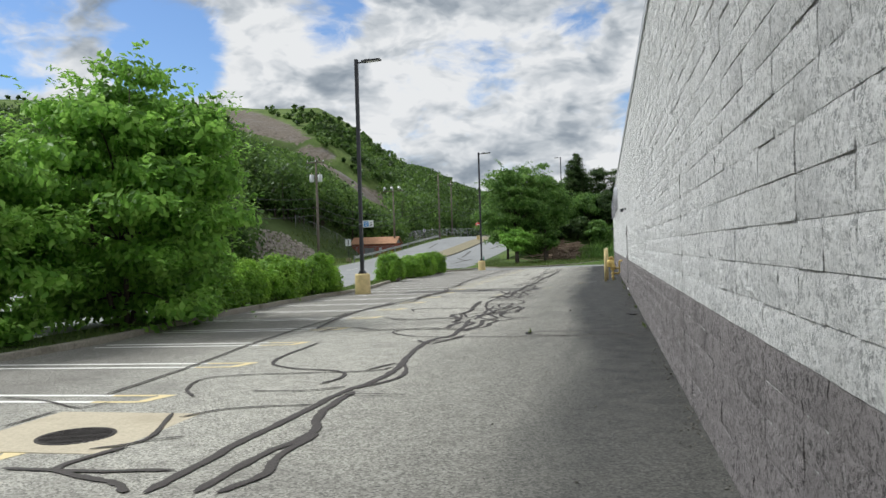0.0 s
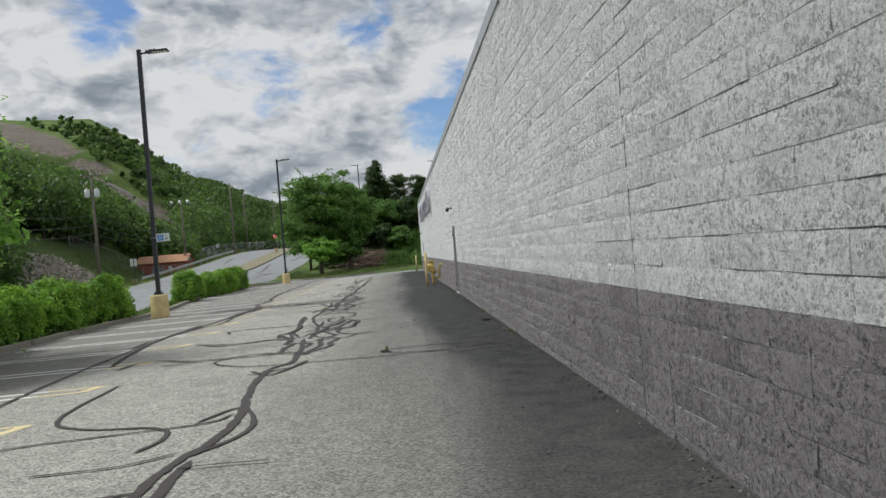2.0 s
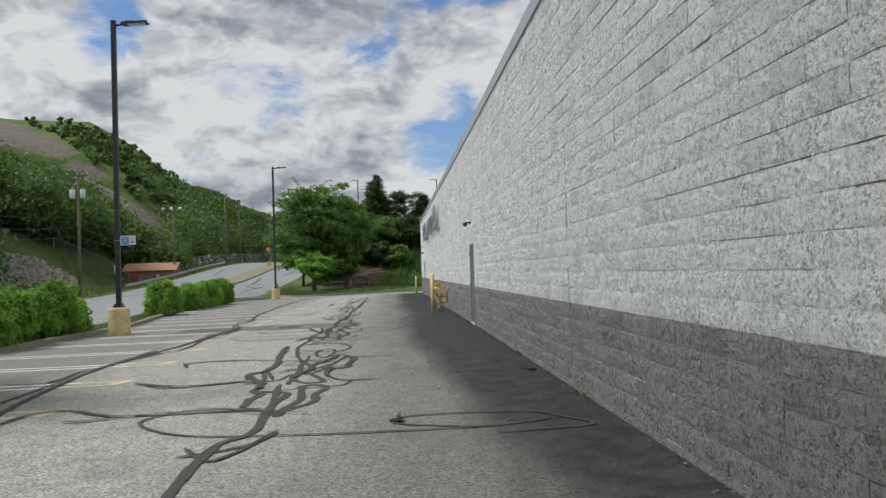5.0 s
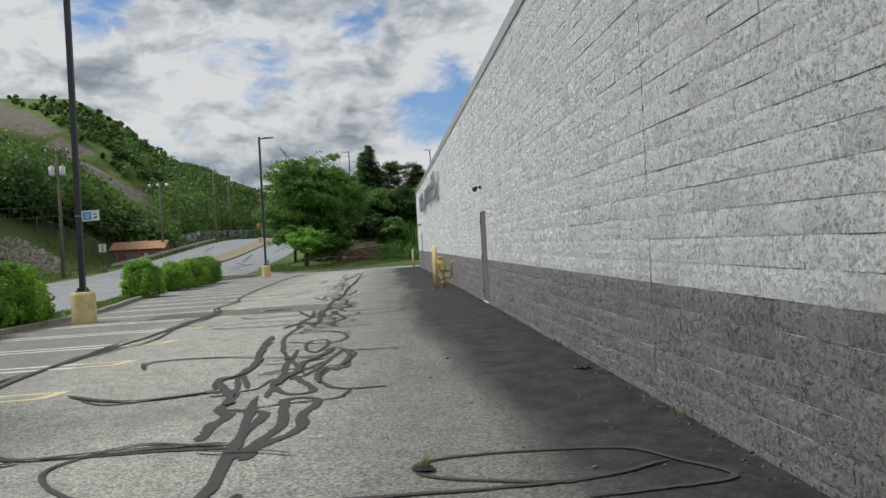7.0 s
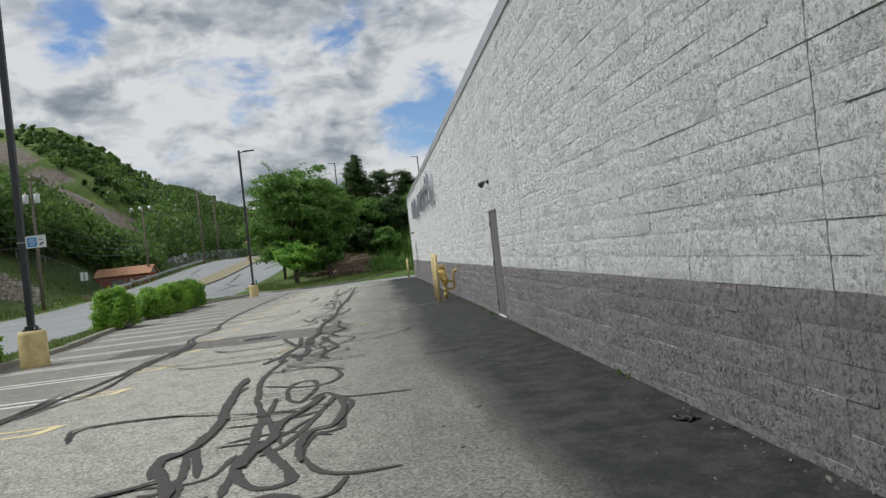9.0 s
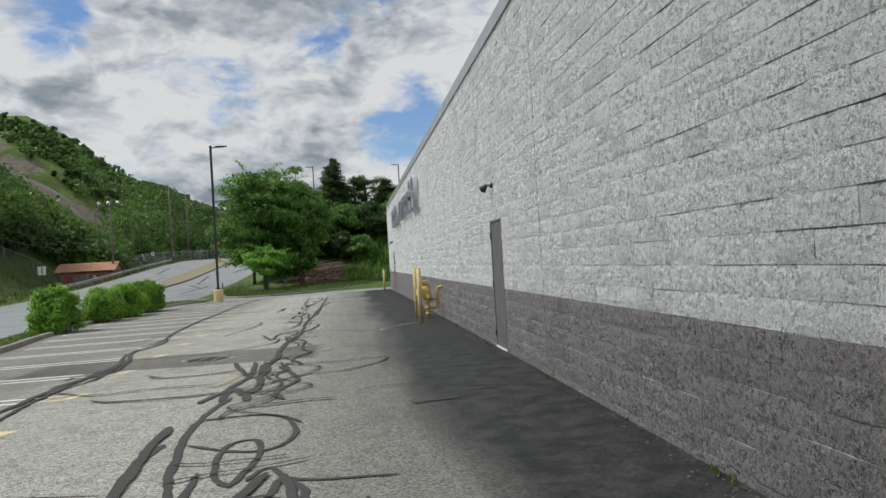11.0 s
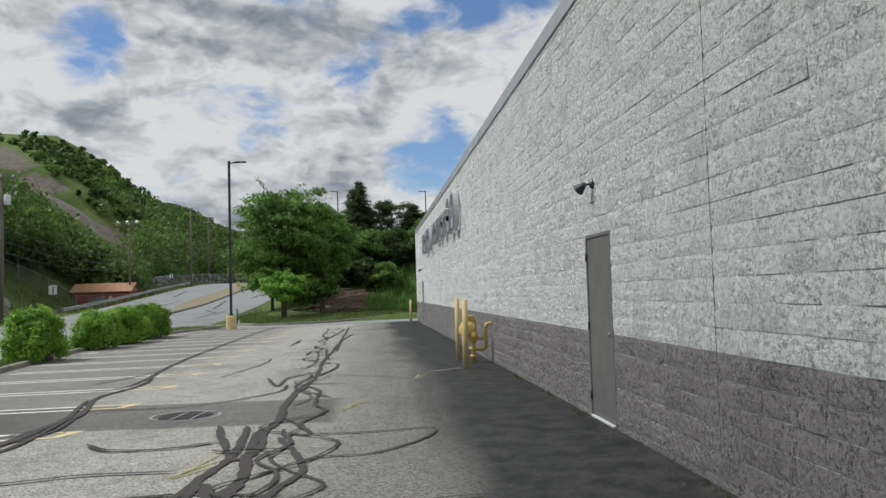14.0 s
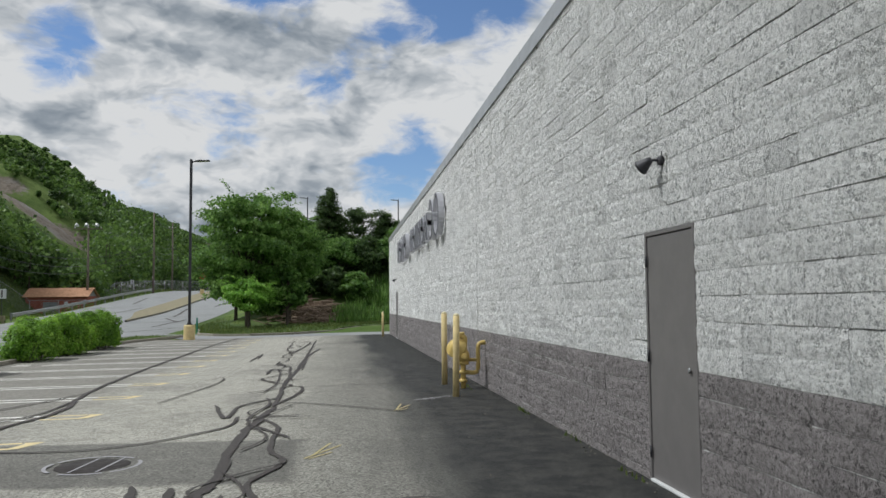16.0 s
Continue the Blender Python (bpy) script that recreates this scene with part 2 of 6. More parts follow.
def flat(name, c, rough=0.5, metal=0.0, spec=0.4, vary=0.25, scale=9.0):
    m, n = material(name)
    p = here(n)
    a = n.noise(p, scale, 5.0, 0.6)
    g = n.noise(p, scale * 12, 3.0, 0.6)
    col = n.mix(n.step(a, 0.35, 0.7, 0.0, vary), c, tuple(v * 0.55 for v in c))
    col = n.mix(n.step(g, 0.5, 0.75, 0.0, vary * 0.6), col, tuple(min(1, v * 1.3) for v in c))
    b = finish(n, col, rough, metal, g, 0.1, 0.002, spec)
    n.t.links.new(n.step(a, 0.3, 0.7, rough * 0.85, min(1, rough * 1.15)), b.inputs["Roughness"])
    return m


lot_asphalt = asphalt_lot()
road_asphalt = speckled("pale_road_asphalt", (0.23, 0.235, 0.24), (0.34, 0.345, 0.35), 18, 0.9, 0.2, 0.004, (0.17, 0.17, 0.175), wide_scale=0.25)
concrete = speckled("pale_concrete", (0.32, 0.30, 0.26), (0.44, 0.42, 0.37), 25, 0.9, 0.3, 0.004, (0.22, 0.2, 0.17))
kerb_stone = speckled("weathered_kerb", (0.23, 0.21, 0.175), (0.36, 0.335, 0.28), 22, 0.92, 0.4, 0.006, (0.12, 0.105, 0.08))
median_soil = speckled("dry_median", (0.22, 0.19, 0.13), (0.33, 0.29, 0.20), 6, 0.95, 0.3, 0.02, (0.16, 0.17, 0.08))
tar = speckled("crack_tar", (0.038, 0.033, 0.032), (0.088, 0.076, 0.072), 60, 0.7, 0.3, 0.003, (0.07, 0.06, 0.056), wide_scale=4.0)
slab_stone = speckled("drain_slab", (0.46, 0.40, 0.30), (0.58, 0.51, 0.39), 30, 0.9, 0.3, 0.003, (0.36, 0.30, 0.22))
cast_iron = flat("cast_iron", (0.06, 0.052, 0.05), 0.7, 0.6)
soil = speckled("bank_soil", (0.15, 0.10, 0.07), (0.27, 0.19, 0.13), 4, 0.95, 0.6, 0.05, (0.07, 0.06, 0.04))
turf = speckled("turf", (0.045, 0.085, 0.02), (0.10, 0.155, 0.04), 9, 0.95, 0.5, 0.04, (0.13, 0.15, 0.06), wide_scale=0.5)
hill_mat = hill_cover()


def worn_line(name, c):
    m, n = material(name)
    p = here(n)
    a = n.noise(p, 14.0, 6.0, 0.7)
    w = n.noise(p, 1.6, 4.0, 0.6)
    f = n.step(n.math("ADD", a, n.math("MULTIPLY", n.math("SUBTRACT", w, 0.5), 0.8)), 0.68, 0.82)
    finish(n, n.mix(f, c, (0.2, 0.19, 0.175)), 0.8, 0.0, a, 0.2, 0.002)
    return m


white_line = worn_line("worn_white_line", (0.86, 0.84, 0.80))
yellow_line = worn_line("worn_yellow_line", (0.74, 0.61, 0.35))
faint_white = worn_line("faint_white_mark", (0.36, 0.35, 0.37))
faint_yellow = worn_line("faint_yellow_mark", (0.45, 0.38, 0.2))
door_paint = flat("grey_door_paint", (0.155, 0.145, 0.145), 0.45, 0.0, 0.4, 0.12, 3)
dark_metal = flat("dark_bronze_metal", (0.055, 0.055, 0.062), 0.5, 0.4)
grey_metal = flat("grey_metal", (0.30, 0.31, 0.32), 0.45, 0.7)
coping_metal = flat("coping_metal", (0.42, 0.43, 0.44), 0.42, 0.5, 0.5, 0.15, 2)
joint_filler = flat("grey_joint_filler", (0.16, 0.16, 0.16), 0.8)
black_gap = flat("black_gap", (0.012, 0.012, 0.013), 0.8)
yellow_paint = flat("yellow_enamel", (0.66, 0.48, 0.16), 0.5, 0.0, 0.4, 0.45, 7)
pale_yellow = flat("faded_yellow_paint", (0.72, 0.57, 0.29), 0.65, 0.0, 0.3, 0.5, 5)
pale_cap = flat("pale_worn_cap", (0.72, 0.63, 0.42), 0.7)
white_metal = flat("white_metal", (0.72, 0.73, 0.74), 0.4, 0.1)
sign_blue = flat("sign_blue", (0.02, 0.25, 0.60), 0.4, 0.0, 0.4, 0.05)
sign_white = flat("sign_white", (0.75, 0.77, 0.78), 0.4, 0.0, 0.4, 0.1)
sign_red = flat("sign_red", (0.55, 0.04, 0.03), 0.4, 0.0, 0.4, 0.1)
sign_black = flat("sign_black", (0.02, 0.02, 0.02), 0.5)
green_paint = flat("green_post", (0.03, 0.22, 0.15), 0.5)
lens_glass = flat("dull_lamp_glass", (0.42, 0.42, 0.34), 0.25, 0.0, 0.6)
letter_face = flat("dark_letter_face", (0.12, 0.115, 0.15), 0.35, 0.1)
letter_side = flat("silver_letter_side", (0.58, 0.58, 0.62), 0.4, 0.5)
red_brick = speckled("red_brick", (0.30, 0.085, 0.06), (0.42, 0.13, 0.09), 5, 0.9, 0.3, 0.02)
shed_roofing = speckled("tan_shingles", (0.40, 0.21, 0.12), (0.54, 0.31, 0.20), 4, 0.9, 0.3, 0.02)
bark = speckled("bark", (0.06, 0.048, 0.038), (0.13, 0.105, 0.085), 30, 0.95, 0.8, 0.02)
dead_wood = speckled("dead_wood", (0.19, 0.13, 0.095), (0.44, 0.34, 0.26), 20, 0.95, 0.5, 0.01)
pole_wood = speckled("pole_wood", (0.14, 0.115, 0.095), (0.24, 0.205, 0.175), 12, 0.95, 0.5, 0.01)
leaf_bright = foliage("bright_leaves", (0.04, 0.12, 0.014), (0.17, 0.38, 0.05), (0.42, 0.68, 0.15), 0.5)
leaf_hedge = foliage("hedge_leaves", (0.045, 0.12, 0.012), (0.17, 0.36, 0.036), (0.40, 0.62, 0.10), 0.5)
leaf_mid = foliage("tree_leaves", (0.030, 0.085, 0.016), (0.115, 0.25, 0.046), (0.30, 0.47, 0.13), 0.42)
leaf_dark = foliage("conifer_needles", (0.018, 0.045, 0.014), (0.052, 0.105, 0.030), (0.13, 0.20, 0.06), 0.35)
leaf_far = foliage("far_leaves", (0.013, 0.036, 0.009), (0.066, 0.140, 0.031), (0.22, 0.35, 0.085), 0.38, 0.13, 0.45)
grass_blade = foliage("grass_blades", (0.05, 0.09, 0.02), (0.10, 0.165, 0.035), (0.22, 0.26, 0.08))

# ---- mesh helpers ----
def mesh_of(name, bm, mat):
    me = bpy.data.meshes.new(name)
    bm.to_mesh(me)
    bm.free()
    for one in mat if isinstance(mat, (list, tuple)) else [mat]:
        me.materials.append(one)
    return me


def part(name, bm, mat, parent=None, label=""):
    ob = new(name, mesh_of(name, bm, mat))
    ob.parent = parent
    return tagged(ob, label)


def thing(name, place, label, category, group="", kind="", turn=0.0):
    ob = new(name)
    ob.empty_display_size = 0.2
    ob.matrix_world = pose(*place, 0, 0, turn)
    return tagged(ob, label, category, group, kind)


def box(bm, size, at=(0, 0, 0), rot=(0, 0, 0), bevel=0.0):
    g = bmesh.ops.create_cube(bm, size=1.0)
    vs = g["verts"]
    bmesh.ops.scale(bm, vec=size, verts=vs)
    if bevel:
        es = list({e for v in vs for e in v.link_edges})
        r = bmesh.ops.bevel(bm, geom=es, offset=bevel, segments=2, affect="EDGES", profile=0.5)
        vs = list({v for f in r["faces"] for v in f.verts} | {v for v in vs if v.is_valid})
    bmesh.ops.transform(bm, matrix=pose(*at, *rot), verts=vs)
    return vs


def tube(bm, pts, radii, sides=8, cap=True):
    """A round bar along points, with one radius a point or for all."""
    pts = [Vector(p) for p in pts]
    if not isinstance(radii, (list, tuple)):
        radii = [radii] * len(pts)
    rings = []
    ref = Vector((0, 0, 1))
    for i, p in enumerate(pts):
        d = (pts[min(i + 1, len(pts) - 1)] - pts[max(i - 1, 0)]).normalized()
        if abs(d.dot(ref)) > 0.95:
            ref = Vector((1, 0, 0)) if abs(d.x) < 0.9 else Vector((0, 1, 0))
        u = d.cross(ref).normalized()
        v = d.cross(u)
        rings.append([bm.verts.new(p + radii[i] * (math.cos(a) * u + math.sin(a) * v)) for a in (2 * math.pi * k / sides for k in range(sides))])
    for a, b in zip(rings, rings[1:]):
        for k in range(sides):
            f = bm.faces.new((a[k], a[(k + 1) % sides], b[(k + 1) % sides], b[k]))
            f.smooth = True
    if cap:
        bm.faces.new(rings[0][::-1])
        bm.faces.new(rings[-1])


def lathe(bm, profile, at=(0, 0, 0), sides=20):
    """A turned shape from (radius, height) pairs, upright."""
    tube(bm, [(at[0], at[1], at[2] + h) for _, h in profile], [max(r, 0.0005) for r, _ in profile], sides)


def arc(points, steps=6):
    """A smooth line (Catmull-Rom) through points."""
    ps = [Vector(p) for p in points]
    ps = [2 * ps[0] - ps[1], *ps, 2 * ps[-1] - ps[-2]]
    out = []
    for a, b, c, d in zip(ps, ps[1:], ps[2:], ps[3:]):
        for k in range(steps):
            t = k / steps
            out.append(0.5 * (2 * b + (c - a) * t + (2 * a - 5 * b + 4 * c - d) * t * t + (3 * b - a - 3 * c + d) * t ** 3))
    return out + [ps[-2]]


def smooth01(v):
    v = min(max(v, 0.0), 1.0)
    return v * v * (3 - 2 * v)


# ---- the lie of the land ----
EYE_X, EYE_Y = -2.0, 8.0
RIDGE = [(-30, 3.0), (0, 3.3), (8.5, 3.8), (9.5, 4.1), (10.9, 4.6), (12.7, 5.65), (14.2, 6.1), (15.6, 7.2), (17.0, 8.4), (18.5, 9.6), (20.7, 10.7), (24.0, 10.6), (30, 10.7), (41, 10.6), (70, 9.0), (120, 5.0)]
FOOT = [(-30, 330), (4, 300), (9, 260), (12, 185), (16, 135), (20, 108), (26, 84), (33, 66), (45, 55), (90, 50)]
SCAR = [(27.0, 10.0, 0.6), (24.9, 9.5, 0.8), (22.5, 8.65, 0.75), (20.8, 7.3, 0.7), (19.0, 5.9, 0.6), (17.2, 4.3, 0.5), (16.4, 3.7, 0.3)]
ROCKS = [(27, 0.9, 1.2), (24.5, 0.8, 0.9), (22.4, -0.2, 0.5)]


def along(table, a):
    return float(np.interp(a, [r[0] for r in table], [r[1] for r in table]))


def lot_z(x, y):
    return 0.012 * max(min(x, 0.0), -12.0) - 0.004 * max(0.0, min(y, 66.0) - 26.0)


def road_z(y):
    return lot_z(-12, y) + 4.6 * smooth01((y - 70) / 100)


def bearing(x, y):
    return math.degrees(math.atan2(-(x - EYE_X), y - EYE_Y)), math.hypot(x - EYE_X, y - EYE_Y)


def land_z(x, y):
    """Ground height anywhere."""
    left = smooth01((-5.0 - x) / 8.0)
    base = lot_z(x, y) * (1 - left) + road_z(y) * left
    if x > -14 and y > 66:
        bank = 5.5 * smooth01((y - 81) / 17) + 0.25 * smooth01((y - 68) / 4)
        base += bank * (1 - left)
    # the ground beyond the guardrail lies lower than the climbing road
    if x < -32.2 and 88 < y < 142:
        k = smooth01((-32.2 - x) / 2.2) * smooth01((y - 88) / 10) * smooth01((142 - y) / 10)
        base = base * (1 - k) + min(base, 0.45) * k
    a, d = bearing(x, y)
    if a > -28 and y > -60 and d > 40 and (x < -33 or y > 175):
        foot, ridge = along(FOOT, a), 350.0
        top = 1.5 + ridge * math.tan(radians(along(RIDGE, a)))
        f = (d - foot) / (ridge - foot)
        if f > 0:
            edge = smooth01((-33 - x) / 6) if y < 175 else smooth01((y - 175) / 40)
            rise = (top - base) * (f if f < 1 else 1 - 0.12 * (f - 1))
            rise += 1.6 * noise.noise((x * 0.03, y * 0.03, 0)) * min(1, f * 4) * (1 if f < 0.93 else 0.3)
            base += max(rise, -6) * edge
    return base


def seen_from(a, x, y, z):
    d = math.hypot(x - EYE_X, y - EYE_Y)
    return math.degrees(math.atan2(z - 1.5, d))


def band_mask(table, a, el):
    """1 inside a band of bearing, elevation and half width, 0 outside."""
    lo, hi = min(r[0] for r in table), max(r[0] for r in table)
    if not lo - 0.6 < a < hi + 0.6:
        return 0.0
    t = sorted(table)
    e = np.interp(a, [r[0] for r in t], [r[1] for r in t])
    w = np.interp(a, [r[0] for r in t], [r[2] for r in t])
    side = min(1.0, (a - lo + 0.6) / 0.6, (hi + 0.6 - a) / 0.6)
    return max(0.0, 1 - (abs(el - e) / w) ** 2 * 0.5) * side


def spaced(*runs):
    out = [runs[0][0]]
    for a, b, step in runs:
        k = max(1, round((b - a) / step))
        out += [a + (b - a) * (i + 1) / k for i in range(k)]
    return out


def build_ground():
    xs = spaced((-2500, -900, 400), (-900, -420, 60), (-420, -150, 7), (-150, -40, 3.5), (-40, -10, 2), (-10, 14, 1.5), (14, 60, 8), (60, 300, 40), (300, 2500, 550))
    ys = spaced((-2500, -300, 550), (-300, -40, 40), (-40, 60, 6), (60, 120, 1.6), (120, 180, 3.5), (180, 420, 7), (420, 900, 60), (900, 2500, 400))
    verts, scar, wood = [], [], []
    for y in ys:
        for x in xs:
            z = land_z(x, y)
            a, d = bearing(x, y)
            el = seen_from(a, x, y, z)
            on_hill = x < -33 or y > 175
            scar.append(max(band_mask(SCAR, a, el), band_mask(ROCKS, a, el) if d < 120 else 0) if on_hill and y > 20 else 0.0)
            wood.append(1.0 if on_hill and wooded(a, el) else 0.0)
            if -32.5 < x < 0.5 and y < 215 and not (x > -14.5 and y > 66):
                z -= 0.12
            verts.append((x, y, z))
    nx = len(xs)
    faces = [(j * nx + i, j * nx + i + 1, (j + 1) * nx + i + 1, (j + 1) * nx + i) for j in range(len(ys) - 1) for i in range(nx - 1)]
    me = bpy.data.meshes.new("ground")
    me.from_pydata(verts, [], faces)
    for key, vals in (("scar", scar), ("wood", wood)):
        me.attributes.new(key, "FLOAT", "POINT").data.foreach_set("value", vals)
    me.materials.append(hill_mat)
    me.polygons.foreach_set("use_smooth", [True] * len(faces))
    return tagged(new("ground", me), "rough grassy ground rising to a tall scarred hill", "ground", kind="structure")


def wooded(a, el):
    """Whether trees cover the hill at a bearing and elevation."""
    if a < 14.0:
        return el > -1.0
    t = sorted(SCAR)
    line = np.interp(a, [r[0] for r in t], [r[1] for r in t])
    if a > 27:
        line = 8.0
    return el < line - 0.7


build_ground()

# edges of the lot and the road, from behind the camera to the far end
KERB = [(-10.7, -40), (-10.7, 8), (-10.3, 12.5), (-10.9, 16), (-11.2, 22), (-11.0, 30), (-11.3, 34), (-12.1, 38.5), (-12.9, 45), (-13.4, 55), (-13.2, 61), (-12.2, 66.5), (-11.6, 69)]
ROAD_RIGHT = [(-12.3, -40), (-12.3, 24), (-12.8, 34), (-13.8, 42), (-14.6, 52), (-15.0, 66), (-14.8, 80), (-14.4, 104), (-14.0, 150), (-13, 215)]


def x_on(table, y):
    return float(np.interp(y, [p[1] for p in table], [p[0] for p in table]))


def strip(name, left, right, y0, y1, step, height, mat, nx=4):
    """A paved sheet between two edges x = left(y), right(y)."""
    bm = bmesh.new()
    rows = []
    k = max(1, round((y1 - y0) / step))
    for i in range(k + 1):
        y = y0 + (y1 - y0) * i / k
        a, b = left(y), right(y)
        rows.append([bm.verts.new((a + (b - a) * j / nx, y, height(a + (b - a) * j / nx, y))) for j in range(nx + 1)])
    for p, q in zip(rows, rows[1:]):
        for j in range(nx):
            bm.faces.new((p[j], p[j + 1], q[j + 1], q[j])).smooth = True
    return mesh_of(name, bm, mat)


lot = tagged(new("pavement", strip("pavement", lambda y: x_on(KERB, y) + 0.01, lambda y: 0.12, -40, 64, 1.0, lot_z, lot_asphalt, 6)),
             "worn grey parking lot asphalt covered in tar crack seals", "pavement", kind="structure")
road = tagged(new("road", strip("road", lambda y: -31.2, lambda y: x_on(ROAD_RIGHT, y), -40, 215, 2.5, lambda x, y: road_z(y) + 0.0, road_asphalt, 6)),
              "pale worn asphalt road climbing a rise", "road", kind="structure")


def build_driveway():
    """The pale apron past the end of the lot, from the road round behind the building."""
    bm = bmesh.new()
    rows = []
    for i in range(33):
        x = -15.2 + 45 * i / 32
        y0 = 63.9 if x > -11.6 else 66.5
        y1 = float(np.interp(x, [-15.2, -12.6, -11.5, -9.5, -6.0, -3.0, 0.0, 6.0, 30.0], [84.0, 78.0, 69.5, 67.0, 66.6, 69.5, 74.5, 80.0, 82.0])) + 0.05
        y1 = max(y1, y0 + 0.4)
        rows.append([bm.verts.new((x, y0 + (y1 - y0) * j / 5, max(lot_z(x, 66), road_z(y0 + (y1 - y0) * j / 5) * smooth01((-9 - x) / 5) - 9 * (1 - smooth01((-9 - x) / 5))) + 0.012)) for j in range(6)])
    for p, q in zip(rows, rows[1:]):
        for j in range(5):
            bm.faces.new((p[j], q[j], q[j + 1], p[j + 1]))
    tagged(new("pavement", mesh_of("driveway", bm, road_asphalt)), "pale asphalt apron at the end of the lot", "pavement", kind="structure")


build_driveway()


def kerb(line, width, high, mat, label, height):
    """A kerb of stone lengths along a line."""
    bm = bmesh.new()
    pts = [Vector((x, y, 0)) for x, y in line]
    rng = random.Random(5)
    for a, b in zip(pts, pts[1:]):
        n = max(1, round((b - a).length / 2.4))
        for k in range(n):
            p, q = a.lerp(b, k / n), a.lerp(b, (k + 1) / n)
            mid = (p + q) / 2
            ang = math.degrees(math.atan2(q.y - p.y, q.x - p.x))
            tilt = math.degrees(math.atan2(height(q.x, q.y) - height(p.x, p.y), (q - p).length))
            box(bm, ((q - p).length - 0.012, width, high + 0.25), (mid.x + rng.uniform(-0.015, 0.015), mid.y, height(mid.x, mid.y) + high / 2 - 0.125 + rng.uniform(-0.015, 0.01)), (0, -tilt, ang), 0.02)
    return tagged(new("kerb", mesh_of("kerb", bm, mat)), label, "kerb", kind="structure")


dense_kerb = [(x_on(KERB, y) - 0.08, y) for y in spaced((-40, 4, 8), (4, 69, 2.4))]
kerb(dense_kerb, 0.17, 0.13, kerb_stone, "weathered concrete kerb along the parking lot", lot_z)
ISLAND = [(-14.3, 100), (-14.3, 84), (-12.6, 77), (-11.6, 70.5), (-10.2, 68), (-8, 67), (-5.6, 67.2), (-3.0, 70), (0, 75), (5, 79.5), (30, 82)]
kerb(ISLAND, 0.18, 0.14, kerb_stone, "weathered concrete kerb round a grass island", lambda x, y: max(lot_z(x, y), land_z(x, y) - 0.15))

# strip of verge between kerb and road
verge = new("verge", strip("verge", lambda y: x_on(ROAD_RIGHT, y) - 0.05, lambda y: x_on(KERB, y) - 0.12, -40, 69, 1.5, lambda x, y: lot_z(x, y) + 0.07 + 0.03 * noise.noise((x * 2, y * 2, 1)), turf, 3))
tagged(verge, "strip of weedy grass between kerb and road", "grass verge", kind="structure")


def build_island():
    bm = bmesh.new()
    xs = spaced((-14.3, 32, 0.9))
    rows = []
    for x in xs:
        y0 = float(np.interp(x, [-14.3, -12.6, -11.6, -10.2, -8, -5.6, -3.0, 0, 5, 30], [84, 77, 70.5, 68, 67, 67.2, 70, 75, 79.5, 82])) + 0.1
        rows.append([bm.verts.new((x, y0 + (112 - y0) * (j / 28) ** 1.2, land_z(x, y0 + (112 - y0) * (j / 28) ** 1.2) + 0.06 + 0.12 * noise.noise((x * 0.7, j * 0.6, 0)))) for j in range(29)])
    for p, q in zip(rows, rows[1:]):
        for j in range(28):
            bm.faces.new((p[j], q[j], q[j + 1], p[j + 1])).smooth = True
    for f in bm.faces:
        c = f.calc_center_median()
        f.material_index = 1 if 80.8 + 1.5 * noise.noise(c * 0.5) < c.y < 88 and -7.2 + noise.noise(c * 0.8) < c.x < -3.3 + 1.2 * noise.noise(c) else 0
    tagged(new("grass_bank", mesh_of("grass_bank", bm, [turf, soil])), "grass island with a bare earth bank behind", "grass bank", kind="structure")


build_island()


def build_median():
    bm = bmesh.new()
    ys = spaced((91, 150, 3))
    rows = []
    for y in ys:
        t = smooth01((y - 91) / 14)
        a, b = -21.4 - 2.2 * t, -21.2 + 0.6 * t
        rows.append([bm.verts.new((x, y, road_z(y) + 0.16)) for x in (a, a + 0.2, b - 0.2, b)])
    for p, q in zip(rows, rows[1:]):
        for j in range(3):
            bm.faces.new((p[j], p[j + 1], q[j + 1], q[j]))
    ext = bmesh.ops.extrude_face_region(bm, geom=bm.faces[:])
    bmesh.ops.translate(bm, vec=(0, 0, -0.4), verts=[g for g in ext["geom"] if isinstance(g, bmesh.types.BMVert)])
    bmesh.ops.recalc_face_normals(bm, faces=bm.faces[:])
    for f in bm.faces:
        f.material_index = 1 if abs(f.normal.z) < 0.5 else 0
    tagged(new("traffic_median", mesh_of("traffic_median", bm, [median_soil, kerb_stone])), "raised dry median between the road's two sides", "median", kind="structure")


build_median()

# ---- the building ----
END_Y, TOP_Z, BACK_Y = 64.0, 5.0, -14.0
DOORS = [(24.98, 25.96), (57.2, 58.2)]
DOOR_H = 2.13


def solid(name, size, at, mat, label, bevel=0.0):
    bm = bmesh.new()
    box(bm, size, at, (0, 0, 0), bevel)
    return tagged(part(name, bm, mat), label, "wall", kind="structure")


